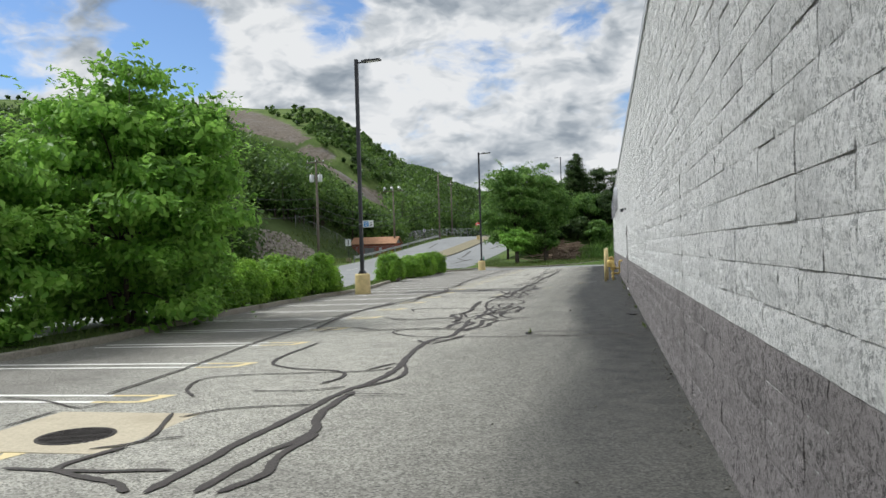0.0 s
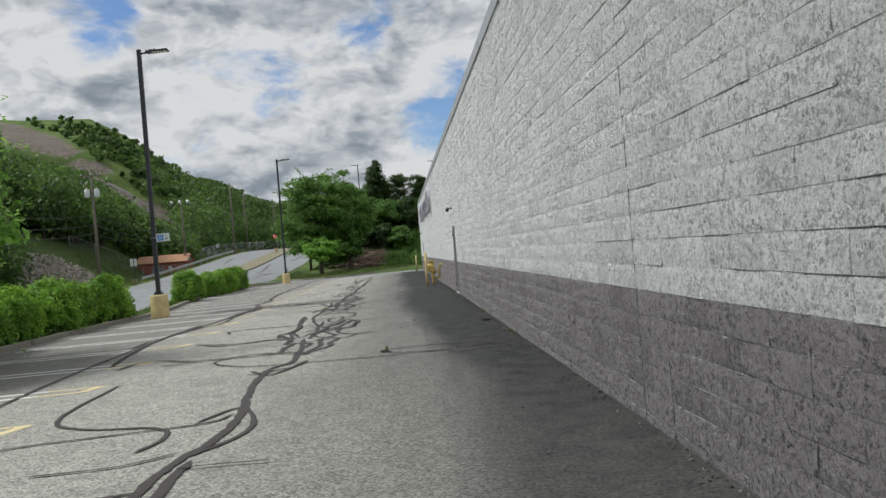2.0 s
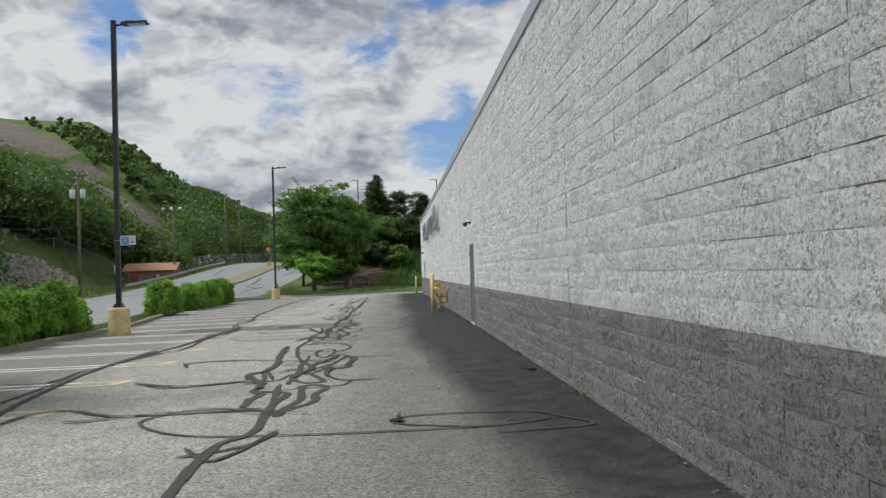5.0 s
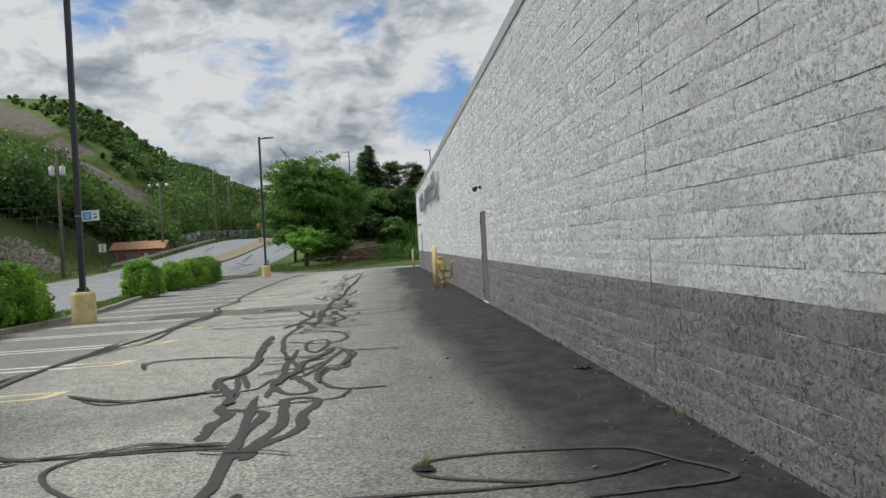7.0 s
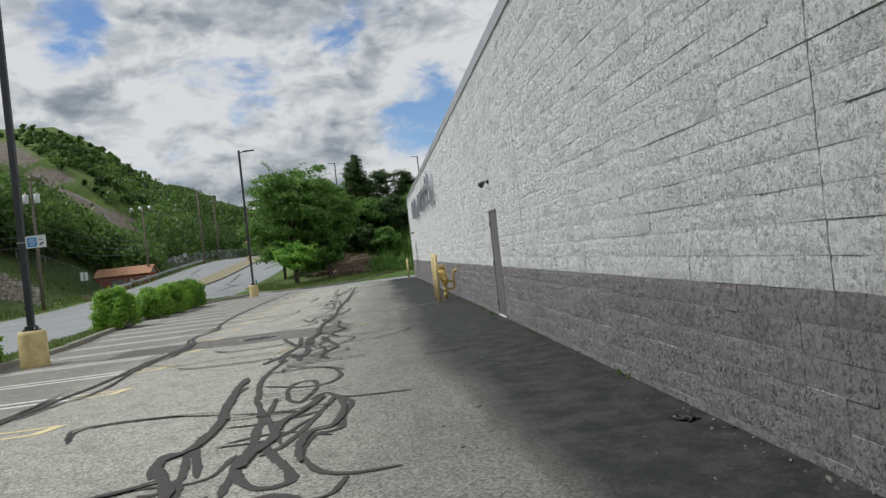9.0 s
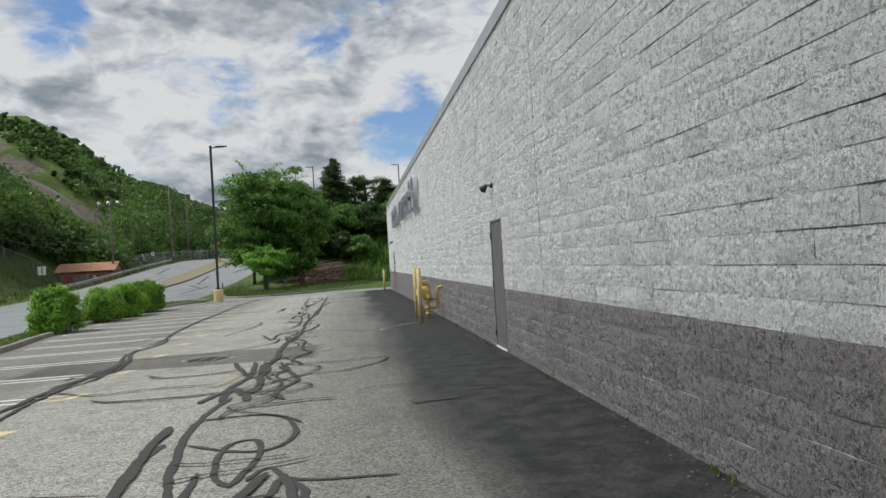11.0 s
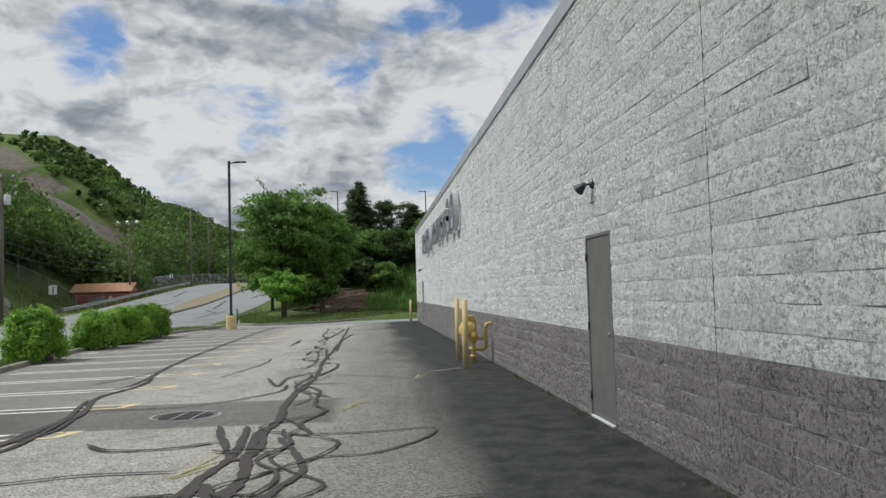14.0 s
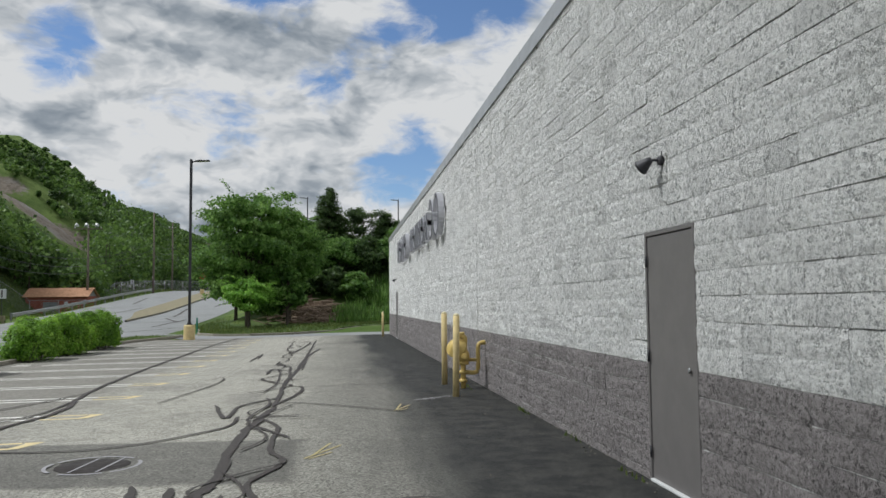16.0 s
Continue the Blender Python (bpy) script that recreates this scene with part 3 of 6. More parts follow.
def build_shell():
    """The backing wall with door openings, and plain walls and roof that close the building."""
    bm = bmesh.new()
    cuts = [BACK_Y] + [v for d in DOORS for v in d] + [END_Y]
    for a, b in zip(cuts[::2], cuts[1::2]):
        box(bm, (0.290, b - a, TOP_Z + 0.5), (0.150, (a + b) / 2, TOP_Z / 2 - 0.25))
    for a, b in DOORS:
        box(bm, (0.290, b - a, TOP_Z - DOOR_H), (0.150, (a + b) / 2, (TOP_Z + DOOR_H) / 2))
    w = tagged(part("wall_west", bm, white_course), "tall painted split-face block wall, white over grey", "wall", kind="structure")
    solid("wall_north", (40, 0.3, TOP_Z + 0.5), (20.3, END_Y - 0.15, TOP_Z / 2 - 0.25), white_course, "painted block end wall")
    solid("wall_south", (40, 0.3, TOP_Z + 0.5), (20.3, BACK_Y + 0.15, TOP_Z / 2 - 0.25), white_course, "painted block end wall")
    solid("wall_east", (0.3, END_Y - BACK_Y - 0.6, TOP_Z + 0.5), (40.15, (END_Y + BACK_Y) / 2, TOP_Z / 2 - 0.25), white_course, "painted block back wall")
    solid("roof", (39.6, END_Y - BACK_Y - 0.6, 0.2), (20.15, (END_Y + BACK_Y) / 2, TOP_Z - 0.3), concrete, "flat roof")
    return w


wall_west = build_shell()


def build_coping():
    """The metal edge along the top of the wall, in lengths, with its shadow gap coloured in as a black strip."""
    n = 21
    step = (END_Y - BACK_Y + 0.06) / n
    top = tagged(new("trim"), "grey metal coping along the top of the wall", "coping", kind="structure")
    bm = bmesh.new()
    box(bm, (0.34, END_Y - BACK_Y, 0.05), (0.17, (END_Y + BACK_Y) / 2, TOP_Z + 0.025))
    part("shadow_strip", bm, black_gap, top)
    bm = bmesh.new()
    prof = [(-0.018, 0.03), (-0.03, 0.03), (-0.018, 0.27), (0.0, 0.285), (0.35, 0.275), (0.35, 0.05)]
    ends = []
    for y in (0.006, step - 0.006):
        ends.append([bm.verts.new((x, y, z)) for x, z in prof])
    for k in range(len(prof)):
        bm.faces.new((ends[0][k], ends[0][(k + 1) % len(prof)], ends[1][(k + 1) % len(prof)], ends[1][k]))
    bm.faces.new(ends[0][::-1])
    bm.faces.new(ends[1])
    bmesh.ops.recalc_face_normals(bm, faces=bm.faces[:])
    me = mesh_of("coping_length", bm, coping_metal)
    for k in range(n):
        ob = new("coping_length", me)
        ob.parent = top
        ob.location = (0, BACK_Y - 0.03 + k * step, TOP_Z)


build_coping()

# ---- doors ----
def build_door(k, y0, y1):
    base = lot_z(0, (y0 + y1) / 2)
    w = y1 - y0
    d = thing(f"door_{k}", (0, (y0 + y1) / 2, base), "closed grey painted steel door in the block wall", "door", kind="structure")
    h = DOOR_H - base
    bm = bmesh.new()
    for s in (-1, 1):
        box(bm, (0.16, 0.035, h), (0.072, s * (w / 2 - 0.0175), h / 2), (0, 0, 0), 0.006)
    box(bm, (0.16, w - 0.07, 0.035), (0.072, 0, h - 0.0175), (0, 0, 0), 0.006)
    part("door_frame", bm, door_paint, d)
    bm = bmesh.new()
    box(bm, (0.045, w - 0.078, h - 0.06), (0.026, 0, h / 2 - 0.01), (0, 0, 0), 0.004)
    leaf = part("door_leaf", bm, door_paint, d, "plain grey steel leaf")
    for z in (0.25, h / 2, h - 0.25):
        bm = bmesh.new()
        tube(bm, [(-0.018, w / 2 - 0.055, z - 0.05), (-0.018, w / 2 - 0.055, z + 0.05)], 0.011, 8)
        part("hinge", bm, dark_metal, leaf)
    bm = bmesh.new()
    lathe(bm, [(0.0, 0), (0.022, 0.0), (0.022, 0.006), (0.012, 0.01), (0.0, 0.01)], sides=12)
    bmesh.ops.transform(bm, matrix=pose(-0.011, -w / 2 + 0.13, 1.0, 0, -90, 0), verts=bm.verts[:])
    part("lock_cylinder", bm, grey_metal, leaf)
    bm = bmesh.new()
    box(bm, (0.10, w - 0.1, 0.024), (0.02, 0, 0.013), (0, 0, 0), 0.006)
    part("threshold", bm, white_metal, d, "pale worn metal threshold")
    bm = bmesh.new()
    box(bm, (0.02, w + 0.3, h + 0.3), (0.25, 0, h / 2))
    part("backing", bm, black_gap, d)
    return d


for k, (a, b) in enumerate(DOORS):
    build_door(k + 1, a, b)


def build_wall_lamp(y, z):
    """A flood lamp on a wall box, turned down and along the wall."""
    t = thing("wall_lamp", (-0.006, y, z), "dark metal floodlight with a dull lens on the block wall", "wall lamp", "wall floodlights")
    bm = bmesh.new()
    lathe(bm, [(0.0, -0.01), (0.065, -0.01), (0.065, 0.045), (0.05, 0.06), (0.0, 0.06)], sides=20)
    bmesh.ops.transform(bm, matrix=pose(0, 0, 0, 0, -90, 0), verts=bm.verts[:])
    part("wall_box", bm, dark_metal, t)
    bm = bmesh.new()
    tube(bm, arc([(-0.05, 0, 0), (-0.11, 0.01, 0.01), (-0.15, 0.04, -0.005)], 4), 0.02, 8)
    part("arm", bm, dark_metal, t)
    bm = bmesh.new()
    prof = [(0.0, 0.10), (0.04, 0.095), (0.055, 0.05), (0.075, 0.0), (0.10, -0.07), (0.11, -0.09), (0.105, -0.10), (0.09, -0.085)]
    lathe(bm, prof[::-1], sides=22)
    bmesh.ops.transform(bm, matrix=pose(-0.19, 0.10, -0.025, 60, 0, 35), verts=bm.verts[:])
    hd = part("lamp_head", bm, dark_metal, t)
    bm = bmesh.new()
    lathe(bm, [(0.0, -0.092), (0.06, -0.089), (0.098, -0.08), (0.098, -0.07), (0.0, -0.07)], sides=22)
    bmesh.ops.transform(bm, matrix=pose(-0.19, 0.10, -0.025, 60, 0, 35), verts=bm.verts[:])
    part("lens", bm, lens_glass, hd, "dull yellowish lens")
    bm = bmesh.new()
    tube(bm, [(-0.008, 0.0, 0.04), (-0.008, 0.0, 0.13)], 0.01, 8)
    part("conduit", bm, dark_metal, t)
    t.scale = (0.62, 0.62, 0.62)


build_wall_lamp(25.52, 2.70)
build_wall_lamp(57.9, 2.72)


# ---- raised letters high on the wall, as plain shapes ----
def ring(bm, wide, high, bar, deep, twist=0.0, gap=0.0):
    """A channel letter: an oval band, open by gap."""
    n = 24
    lo, hi = gap * math.pi, 2 * math.pi - gap * math.pi
    ringv = []
    for k in range(n + 1):
        a = lo + (hi - lo) * k / n
        c, s = math.cos(a), math.sin(a)
        row = []
        for f, x in ((1.0, 0), (1.0, -deep), ((wide / 2 - bar) / (wide / 2), -deep), ((wide / 2 - bar) / (wide / 2), 0)):
            row.append(bm.verts.new((x, c * wide / 2 * f, s * (high / 2 - (1 - f) * high * 0.25))))
        ringv.append(row)
    for a, b in zip(ringv, ringv[1:]):
        for j in range(4):
            f = bm.faces.new((a[j], b[j], b[(j + 1) % 4], a[(j + 1) % 4]))
            f.material_index = 0 if j == 1 else 1
    for r in (ringv[0], ringv[-1]):
        bm.faces.new(r).material_index = 1
    bmesh.ops.recalc_face_normals(bm, faces=bm.faces[:])


def bars(bm, wide, high, bar, deep, legs):
    """A channel letter of upright strokes and one rail."""
    for k in range(legs):
        y = (k / max(1, legs - 1) - 0.5) * (wide - bar)
        vs = box(bm, (deep, bar, high), (-deep / 2, y, 0), (0, 0, 0), 0.012)
    box(bm, (deep - 0.01, wide, bar), (-deep / 2 + 0.004, 0, high * 0.12), (0, 0, 0), 0.012)
    bm.normal_update()
    for f in bm.faces:
        f.material_index = 0 if f.normal.x < -0.8 else 1


def build_wall_sign():
    t = thing("wall_sign", (-0.04, 46.0, 3.85), "raised dark channel letters with silver sides on the white wall", "sign")
    rows = [(39.9, 1.30, 1.15, "ring", 0.08), (41.2, 1.15, 1.15, "ring", 0.2), (42.5, 0.85, 0.80, "bars", 2), (43.5, 0.85, 0.82, "ring", 0.15), (44.5, 0.8, 0.82, "bars", 2),
            (45.5, 0.8, 0.82, "bars", 3), (46.5, 0.8, 0.82, "ring", 0.1), (47.5, 0.8, 0.82, "bars", 2), (50.2, 0.95, 1.0, "ring", 0.12), (51.5, 0.95, 1.0, "bars", 2), (52.8, 0.95, 1.0, "ring", 0.18), (54.0, 0.8, 0.9, "bars", 2)]
    for y, w, h, how, v in rows:
        bm = bmesh.new()
        if how == "ring":
            ring(bm, w, h, 0.16, 0.16, gap=v)
        else:
            bars(bm, w, h, 0.17, 0.16, v)
        ob = part("channel_letter", bm, [letter_face, letter_side], t)
        ob.location = (0, y - 46.0, 0.04 if h > 1.1 else -0.05)
        for s in (-0.3, 0.3):
            bm = bmesh.new()
            tube(bm, [(0.05, s * w, 0), (-0.02, s * w, 0)], 0.015, 6)
            part("stand_off", bm, letter_side, ob)


build_wall_sign()


# ---- gas meter and bollards ----
def build_meter():
    y = 33.9
    t = thing("gas_meter", (-0.42, y, lot_z(0, y)), "yellow painted gas meter and regulator pipework by the wall", "gas meter")
    bm = bmesh.new()
    tube(bm, [(0, 0, -0.03), (0, 0, 0.52)], 0.046, 12)
    part("riser", bm, yellow_paint, t)
    for z, r in ((0.12, 0.07), (0.26, 0.085), (0.41, 0.095)):
        bm = bmesh.new()
        lathe(bm, [(0.0, z - 0.025), (r, z - 0.025), (r, z + 0.025), (0, z + 0.025)], sides=14)
        part("pipe_flange", bm, yellow_paint, t)
    bm = bmesh.new()
    lathe(bm, [(0.0, 0.40), (0.06, 0.41), (0.10, 0.45), (0.115, 0.52), (0.10, 0.58), (0.075, 0.62), (0.07, 0.70), (0.0, 0.70)], (0, 0, 0), 18)
    body = part("regulator_body", bm, yellow_paint, t)
    bm = bmesh.new()
    lathe(bm, [(0.0, -0.10), (0.06, -0.095), (0.13, -0.05), (0.165, -0.018), (0.175, -0.012), (0.175, 0.012), (0.165, 0.018), (0.13, 0.05), (0.07, 0.10), (0.05, 0.13), (0.0, 0.135)], sides=24)
    bmesh.ops.transform(bm, matrix=pose(-0.12, -0.03, 0.66, 50, -40, 0), verts=bm.verts[:])
    case = part("diaphragm_case", bm, yellow_paint, body)
    for k in range(8):
        a = k * math.pi / 4
        bm = bmesh.new()
        tube(bm, [(0.165 * math.cos(a), 0.165 * math.sin(a), -0.03), (0.165 * math.cos(a), 0.165 * math.sin(a), 0.03)], 0.012, 6)
        bmesh.ops.transform(bm, matrix=pose(-0.12, -0.03, 0.66, 50, -40, 0), verts=bm.verts[:])
        part("case_bolt", bm, yellow_paint, case)
    bm = bmesh.new()
    lathe(bm, [(0.0, -0.05), (0.055, -0.05), (0.06, -0.02), (0.06, 0.05), (0.04, 0.07), (0.0, 0.07)], sides=14)
    bmesh.ops.transform(bm, matrix=pose(0.0, -0.11, 0.52, 90, 0, 0), verts=bm.verts[:])
    part("valve_bonnet", bm, yellow_paint, body)
    bm = bmesh.new()
    tube(bm, arc([(0.02, 0, 0.66), (0.03, 0, 0.78), (0.01, 0, 0.84), (-0.08, 0, 0.86), (-0.15, 0, 0.83)], 4), 0.045, 12)
    part("vent_elbow", bm, yellow_paint, body)
    bm = bmesh.new()
    box(bm, (0.17, 0.10, 0.05), (-0.06, 0, 0.89), (0, -8, 10), 0.018)
    part("vent_hood", bm, yellow_paint, body)
    bm = bmesh.new()
    tube(bm, arc([(0.0, 0, 0.26), (0.18, 0, 0.25), (0.24, 0, 0.27), (0.26, 0, 0.34), (0.26, 0, 0.60), (0.27, 0, 0.70), (0.32, 0, 0.74), (0.44, 0, 0.745)], 5), 0.036, 12)
    part("service_pipe", bm, yellow_paint, t)
    bm = bmesh.new()
    tube(bm, [(0.0, 0, 0.46), (0.26, 0, 0.46)], 0.028, 10)
    part("bypass_pipe", bm, yellow_paint, t)
    bm = bmesh.new()
    box(bm, (0.05, 0.03, 0.02), (0.10, -0.03, 0.49), (0, 0, 30), 0.005)
    tube(bm, [(0.10, 0, 0.46), (0.10, 0, 0.50)], 0.014, 8)
    part("valve_lever", bm, yellow_paint, t)
    bm = bmesh.new()
    for k in range(6):
        a = k * math.pi / 3
        tube(bm, [(0.055 * math.cos(a), 0.055 * math.sin(a), 0.385), (0.055 * math.cos(a), 0.055 * math.sin(a), 0.475)], 0.008, 6)
    part("flange_bolts", bm, yellow_paint, t)
    t.scale = (1.08, 1.08, 1.12)


build_meter()


def build_bollard(x, y, high, lean, label):
    t = thing("bollard", (x, y, lot_z(x, y)), label, "bollard", "yellow bollards by the wall")
    bm = bmesh.new()
    tube(bm, [(0, 0, -0.05), (lean[0] * 0.5, lean[1] * 0.5, high * 0.5), (lean[0], lean[1], high)], 0.057, 16)
    part("pipe", bm, pale_yellow, t)
    bm = bmesh.new()
    lathe(bm, [(0.056, high - 0.004), (0.05, high + 0.018), (0.03, high + 0.035), (0.0, high + 0.04)], lean + (0,), 16)
    part("concrete_cap", bm, pale_cap, t, "pale domed concrete fill")


build_bollard(-0.66, 34.75, 1.38, (0.0, 0.0), "faded yellow steel pipe bollard guarding a gas meter")
build_bollard(-0.74, 32.65, 1.36, (0.02, 0.01), "faded yellow steel pipe bollard guarding a gas meter")
build_bollard(-0.55, 60.6, 1.25, (0.0, 0.0), "faded yellow pipe bollard near the building's end")


# ---- light poles ----
def build_light_pole(x, y, z, top, sign=False, turn=0.0, group="lot light poles", base=True, heads=1, label="tall dark metal light pole on a yellow concrete base"):
    t = thing("light_pole", (x, y, z), label, "light pole", group, turn=turn)
    foot = 0.82 if base else 0.0
    high = top - z
    if base:
        bm = bmesh.new()
        lathe(bm, [(0.0, -0.1), (0.30, -0.1), (0.31, 0.04), (0.30, 0.12), (0.295, 0.70), (0.285, 0.77), (0.25, foot - 0.02), (0.0, foot - 0.02)], sides=24)
        part("concrete_base", bm, pale_yellow, t, "chipped yellow concrete footing")
        bm = bmesh.new()
        box(bm, (0.30, 0.30, 0.025), (0, 0, foot - 0.008), (0, 0, 0), 0.006)
        box(bm, (0.21, 0.21, 0.09), (0, 0, foot + 0.045), (0, 0, 0), 0.012)
        part("base_cover", bm, dark_metal, t)
        for sx in (-0.115, 0.115):
            for sy in (-0.115, 0.115):
                bm = bmesh.new()
                tube(bm, [(sx, sy, foot - 0.01), (sx, sy, foot + 0.05)], 0.014, 6)
                part("anchor_bolt", bm, grey_metal, t)
    bm = bmesh.new()
    box(bm, (0.135, 0.135, high - foot), (0, 0, (high + foot) / 2), (0, 0, 0), 0.014)
    part("pole_shaft", bm, dark_metal, t)
    for k in range(heads):
        s = 1 if k == 0 else -1
        bm = bmesh.new()
        tube(bm, [(s * 0.05, 0, high - 0.12), (s * 0.30, 0, high - 0.09)], 0.035, 8)
        part("arm", bm, dark_metal, t)
        bm = bmesh.new()
        box(bm, (0.74, 0.34, 0.055), (s * 0.62, 0, high - 0.065), (0, -s * 3, 0), 0.015)
        for j in range(5):
            box(bm, (0.22, 0.012, 0.03), (s * 0.48, -0.12 + 0.06 * j, high - 0.032), (0, -s * 3, 0))
        hd = part("lamp_head", bm, dark_metal, t)
        bm = bmesh.new()
        box(bm, (0.50, 0.26, 0.008), (s * 0.68, 0, high - 0.097), (0, -s * 3, 0))
        part("diffuser", bm, lens_glass, hd)
    bm = bmesh.new()
    box(bm, (0.14, 0.14, 0.02), (0, 0, high + 0.008), (0, 0, 0), 0.006)
    part("pole_cap", bm, dark_metal, t)
    if sign:
        bm = bmesh.new()
        box(bm, (0.44, 0.012, 0.27), (0.30, -0.02, 2.74), (0, -1, 0), 0.004)
        pl = part("sign_plate", bm, sign_white, t, "small white sign plate")
        bm = bmesh.new()
        box(bm, (0.20, 0.004, 0.20), (0.22, -0.029, 2.735), (0, -1, 0))
        part("blue_panel", bm, sign_blue, pl, "plain blue panel")
        bm = bmesh.new()
        for j, w in enumerate((0.12, 0.14, 0.10)):
            box(bm, (w, 0.003, 0.02), (0.22, -0.032, 2.785 - j * 0.05), (0, -1, 0))
        part("white_bars", bm, sign_white, pl)
        bm = bmesh.new()
        box(bm, (0.10, 0.003, 0.035), (0.42, -0.029, 2.69), (0, -24, 0))
        box(bm, (0.07, 0.003, 0.02), (0.41, -0.029, 2.78), (0, -1, 0))
        part("dark_marks", bm, sign_black, pl)
        bm = bmesh.new()
        box(bm, (0.16, 0.16, 0.03), (0.0, 0, 2.74), (0, 0, 0), 0.004)
        part("clamp_band", bm, grey_metal, pl)
    return t


build_light_pole(-10.08, 27.95, lot_z(-10, 28) , 9.05, sign=True)
build_light_pole(-10.85, 63.5, lot_z(-10.9, 63.5), 9.55)
build_light_pole(-2.4 - 0.0437 * 107, 122.0, land_z(-7, 112), 15.4, turn=180, base=False, group="far light poles", label="distant dark light pole with one lamp head")
build_light_pole(-2.4 + 0.066 * 107, 122.0, land_z(4, 112), 15.2, turn=180, base=False, group="far light poles", label="distant dark light pole with one lamp head")
build_light_pole(-2.4 - 0.032 * 130, 145.0, land_z(-7, 112), 16.4, turn=180, base=False, group="far light poles", label="distant dark light pole with one lamp head")


# ---- painted lines, drain, manhole and marks ----
LINE_Z = 0.004


def decal(bm, corners, lift):
    bm.faces.new([bm.verts.new((x, y, lot_z(x, y) + lift)) for x, y in corners])


def bar_run(bm, x0, x1, y, w, slope, lift):
    """A painted bar along x in short lengths, so that it lies on the lot."""
    n = max(1, round((x1 - x0) / 0.8))
    for k in range(n):
        a, b = x0 + (x1 - x0) * k / n, x0 + (x1 - x0) * (k + 1) / n
        decal(bm, [(a, y + slope * (a - x1) - w / 2), (b, y + slope * (b - x1) - w / 2), (b, y + slope * (b - x1) + w / 2), (a, y + slope * (a - x1) + w / 2)], lift)


def build_stall_line(y, end):
    t = thing("stall_line", (0, 0, 0), "worn double white stall line with a yellow tip", "stall line", "parking stall lines", "structure")
    start = x_on(KERB, y) + 0.35
    bm = bmesh.new()
    for s in (-0.19, 0.19):
        bar_run(bm, start, end - 0.55, y + s, 0.10, -0.03, LINE_Z)
    part("white_stripes", bm, white_line, t)
    bm = bmesh.new()
    for s in (-0.19, 0.19):
        bar_run(bm, end - 0.55, end, y + s, 0.09, 0.0, LINE_Z)
    decal(bm, [(end, y - 0.235), (end + 0.10, y - 0.19), (end + 0.24, y + 0.235), (end, y + 0.235), (end + 0.05, y + 0.145), (end - 0.03, y - 0.145)], LINE_Z)
    part("yellow_tip", bm, yellow_line, t)


for k in range(-4, 23):
    y = 3.72 + 2.555 * k
    build_stall_line(y, float(np.interp(y, [4, 12, 60], [-5.65, -6.2, -6.9])))


def polygon_disc(bm, x, y, r, lift, sides=40, rx=1.0):
    decal(bm, [(x + r * rx * math.cos(2 * math.pi * k / sides), y + r * math.sin(2 * math.pi * k / sides)) for k in range(sides)], lift)


def build_drain():
    x, y = -5.5, 4.72
    z = lot_z(x, y)
    t = thing("storm_drain", (x, y, z), "round iron storm grate set in a pale concrete slab", "storm drain")
    bm = bmesh.new()
    n, r = 32, 0.34
    cx, cy = 0.12, -0.22
    hole = [(cx + r * math.cos(2 * math.pi * k / n), cy + r * math.sin(2 * math.pi * k / n)) for k in range(n)]
    edge = []
    for k in range(n):
        a = 2 * math.pi * k / n
        c, s = math.cos(a), math.sin(a)
        m = max(abs(c), abs(s))
        edge.append((0.78 * c / m, 0.78 * s / m))
    top_in = [bm.verts.new((px, py, 0.012)) for px, py in hole]
    top_out = [bm.verts.new((px, py, 0.010)) for px, py in edge]
    low_in = [bm.verts.new((px, py, -0.10)) for px, py in hole]
    low_out = [bm.verts.new((px, py, -0.10)) for px, py in edge]
    for k in range(n):
        j = (k + 1) % n
        bm.faces.new((top_in[k], top_out[k], top_out[j], top_in[j]))
        bm.faces.new((top_in[k], top_in[j], low_in[j], low_in[k]))
        bm.faces.new((top_out[k], low_out[k], low_out[j], top_out[j]))
    bmesh.ops.recalc_face_normals(bm, faces=bm.faces[:])
    part("concrete_slab", bm, slab_stone, t)
    bm = bmesh.new()
    # flat black disc under the bars, the pit's darkness put into its colour
    polygon = [bm.verts.new((cx + 0.335 * math.cos(2 * math.pi * k / n), cy + 0.335 * math.sin(2 * math.pi * k / n), 0.003)) for k in range(n)]
    bm.faces.new(polygon)
    part("pit_shade", bm, black_gap, t)
    g = tagged(new("iron_grate"), "rusty iron grate of parallel bars")
    g.parent = t
    bm = bmesh.new()
    for k in range(n):
        a, b = 2 * math.pi * k / n, 2 * math.pi * (k + 1) / n
        q = [bm.verts.new((cx + rr * math.cos(v), cy + rr * math.sin(v), 0.016)) for rr, v in ((0.335, a), (0.335, b), (0.30, b), (0.30, a))]
        bm.faces.new(q)
    part("rim", bm, cast_iron, g)
    for k in range(13):
        py = -0.276 + 0.046 * k
        half = math.sqrt(max(0.0, 0.31 ** 2 - py ** 2))
        bm = bmesh.new()
        box(bm, (2 * half, 0.022, 0.014), (cx, cy + py, 0.010))
        part("bar", bm, cast_iron, g)


build_drain()


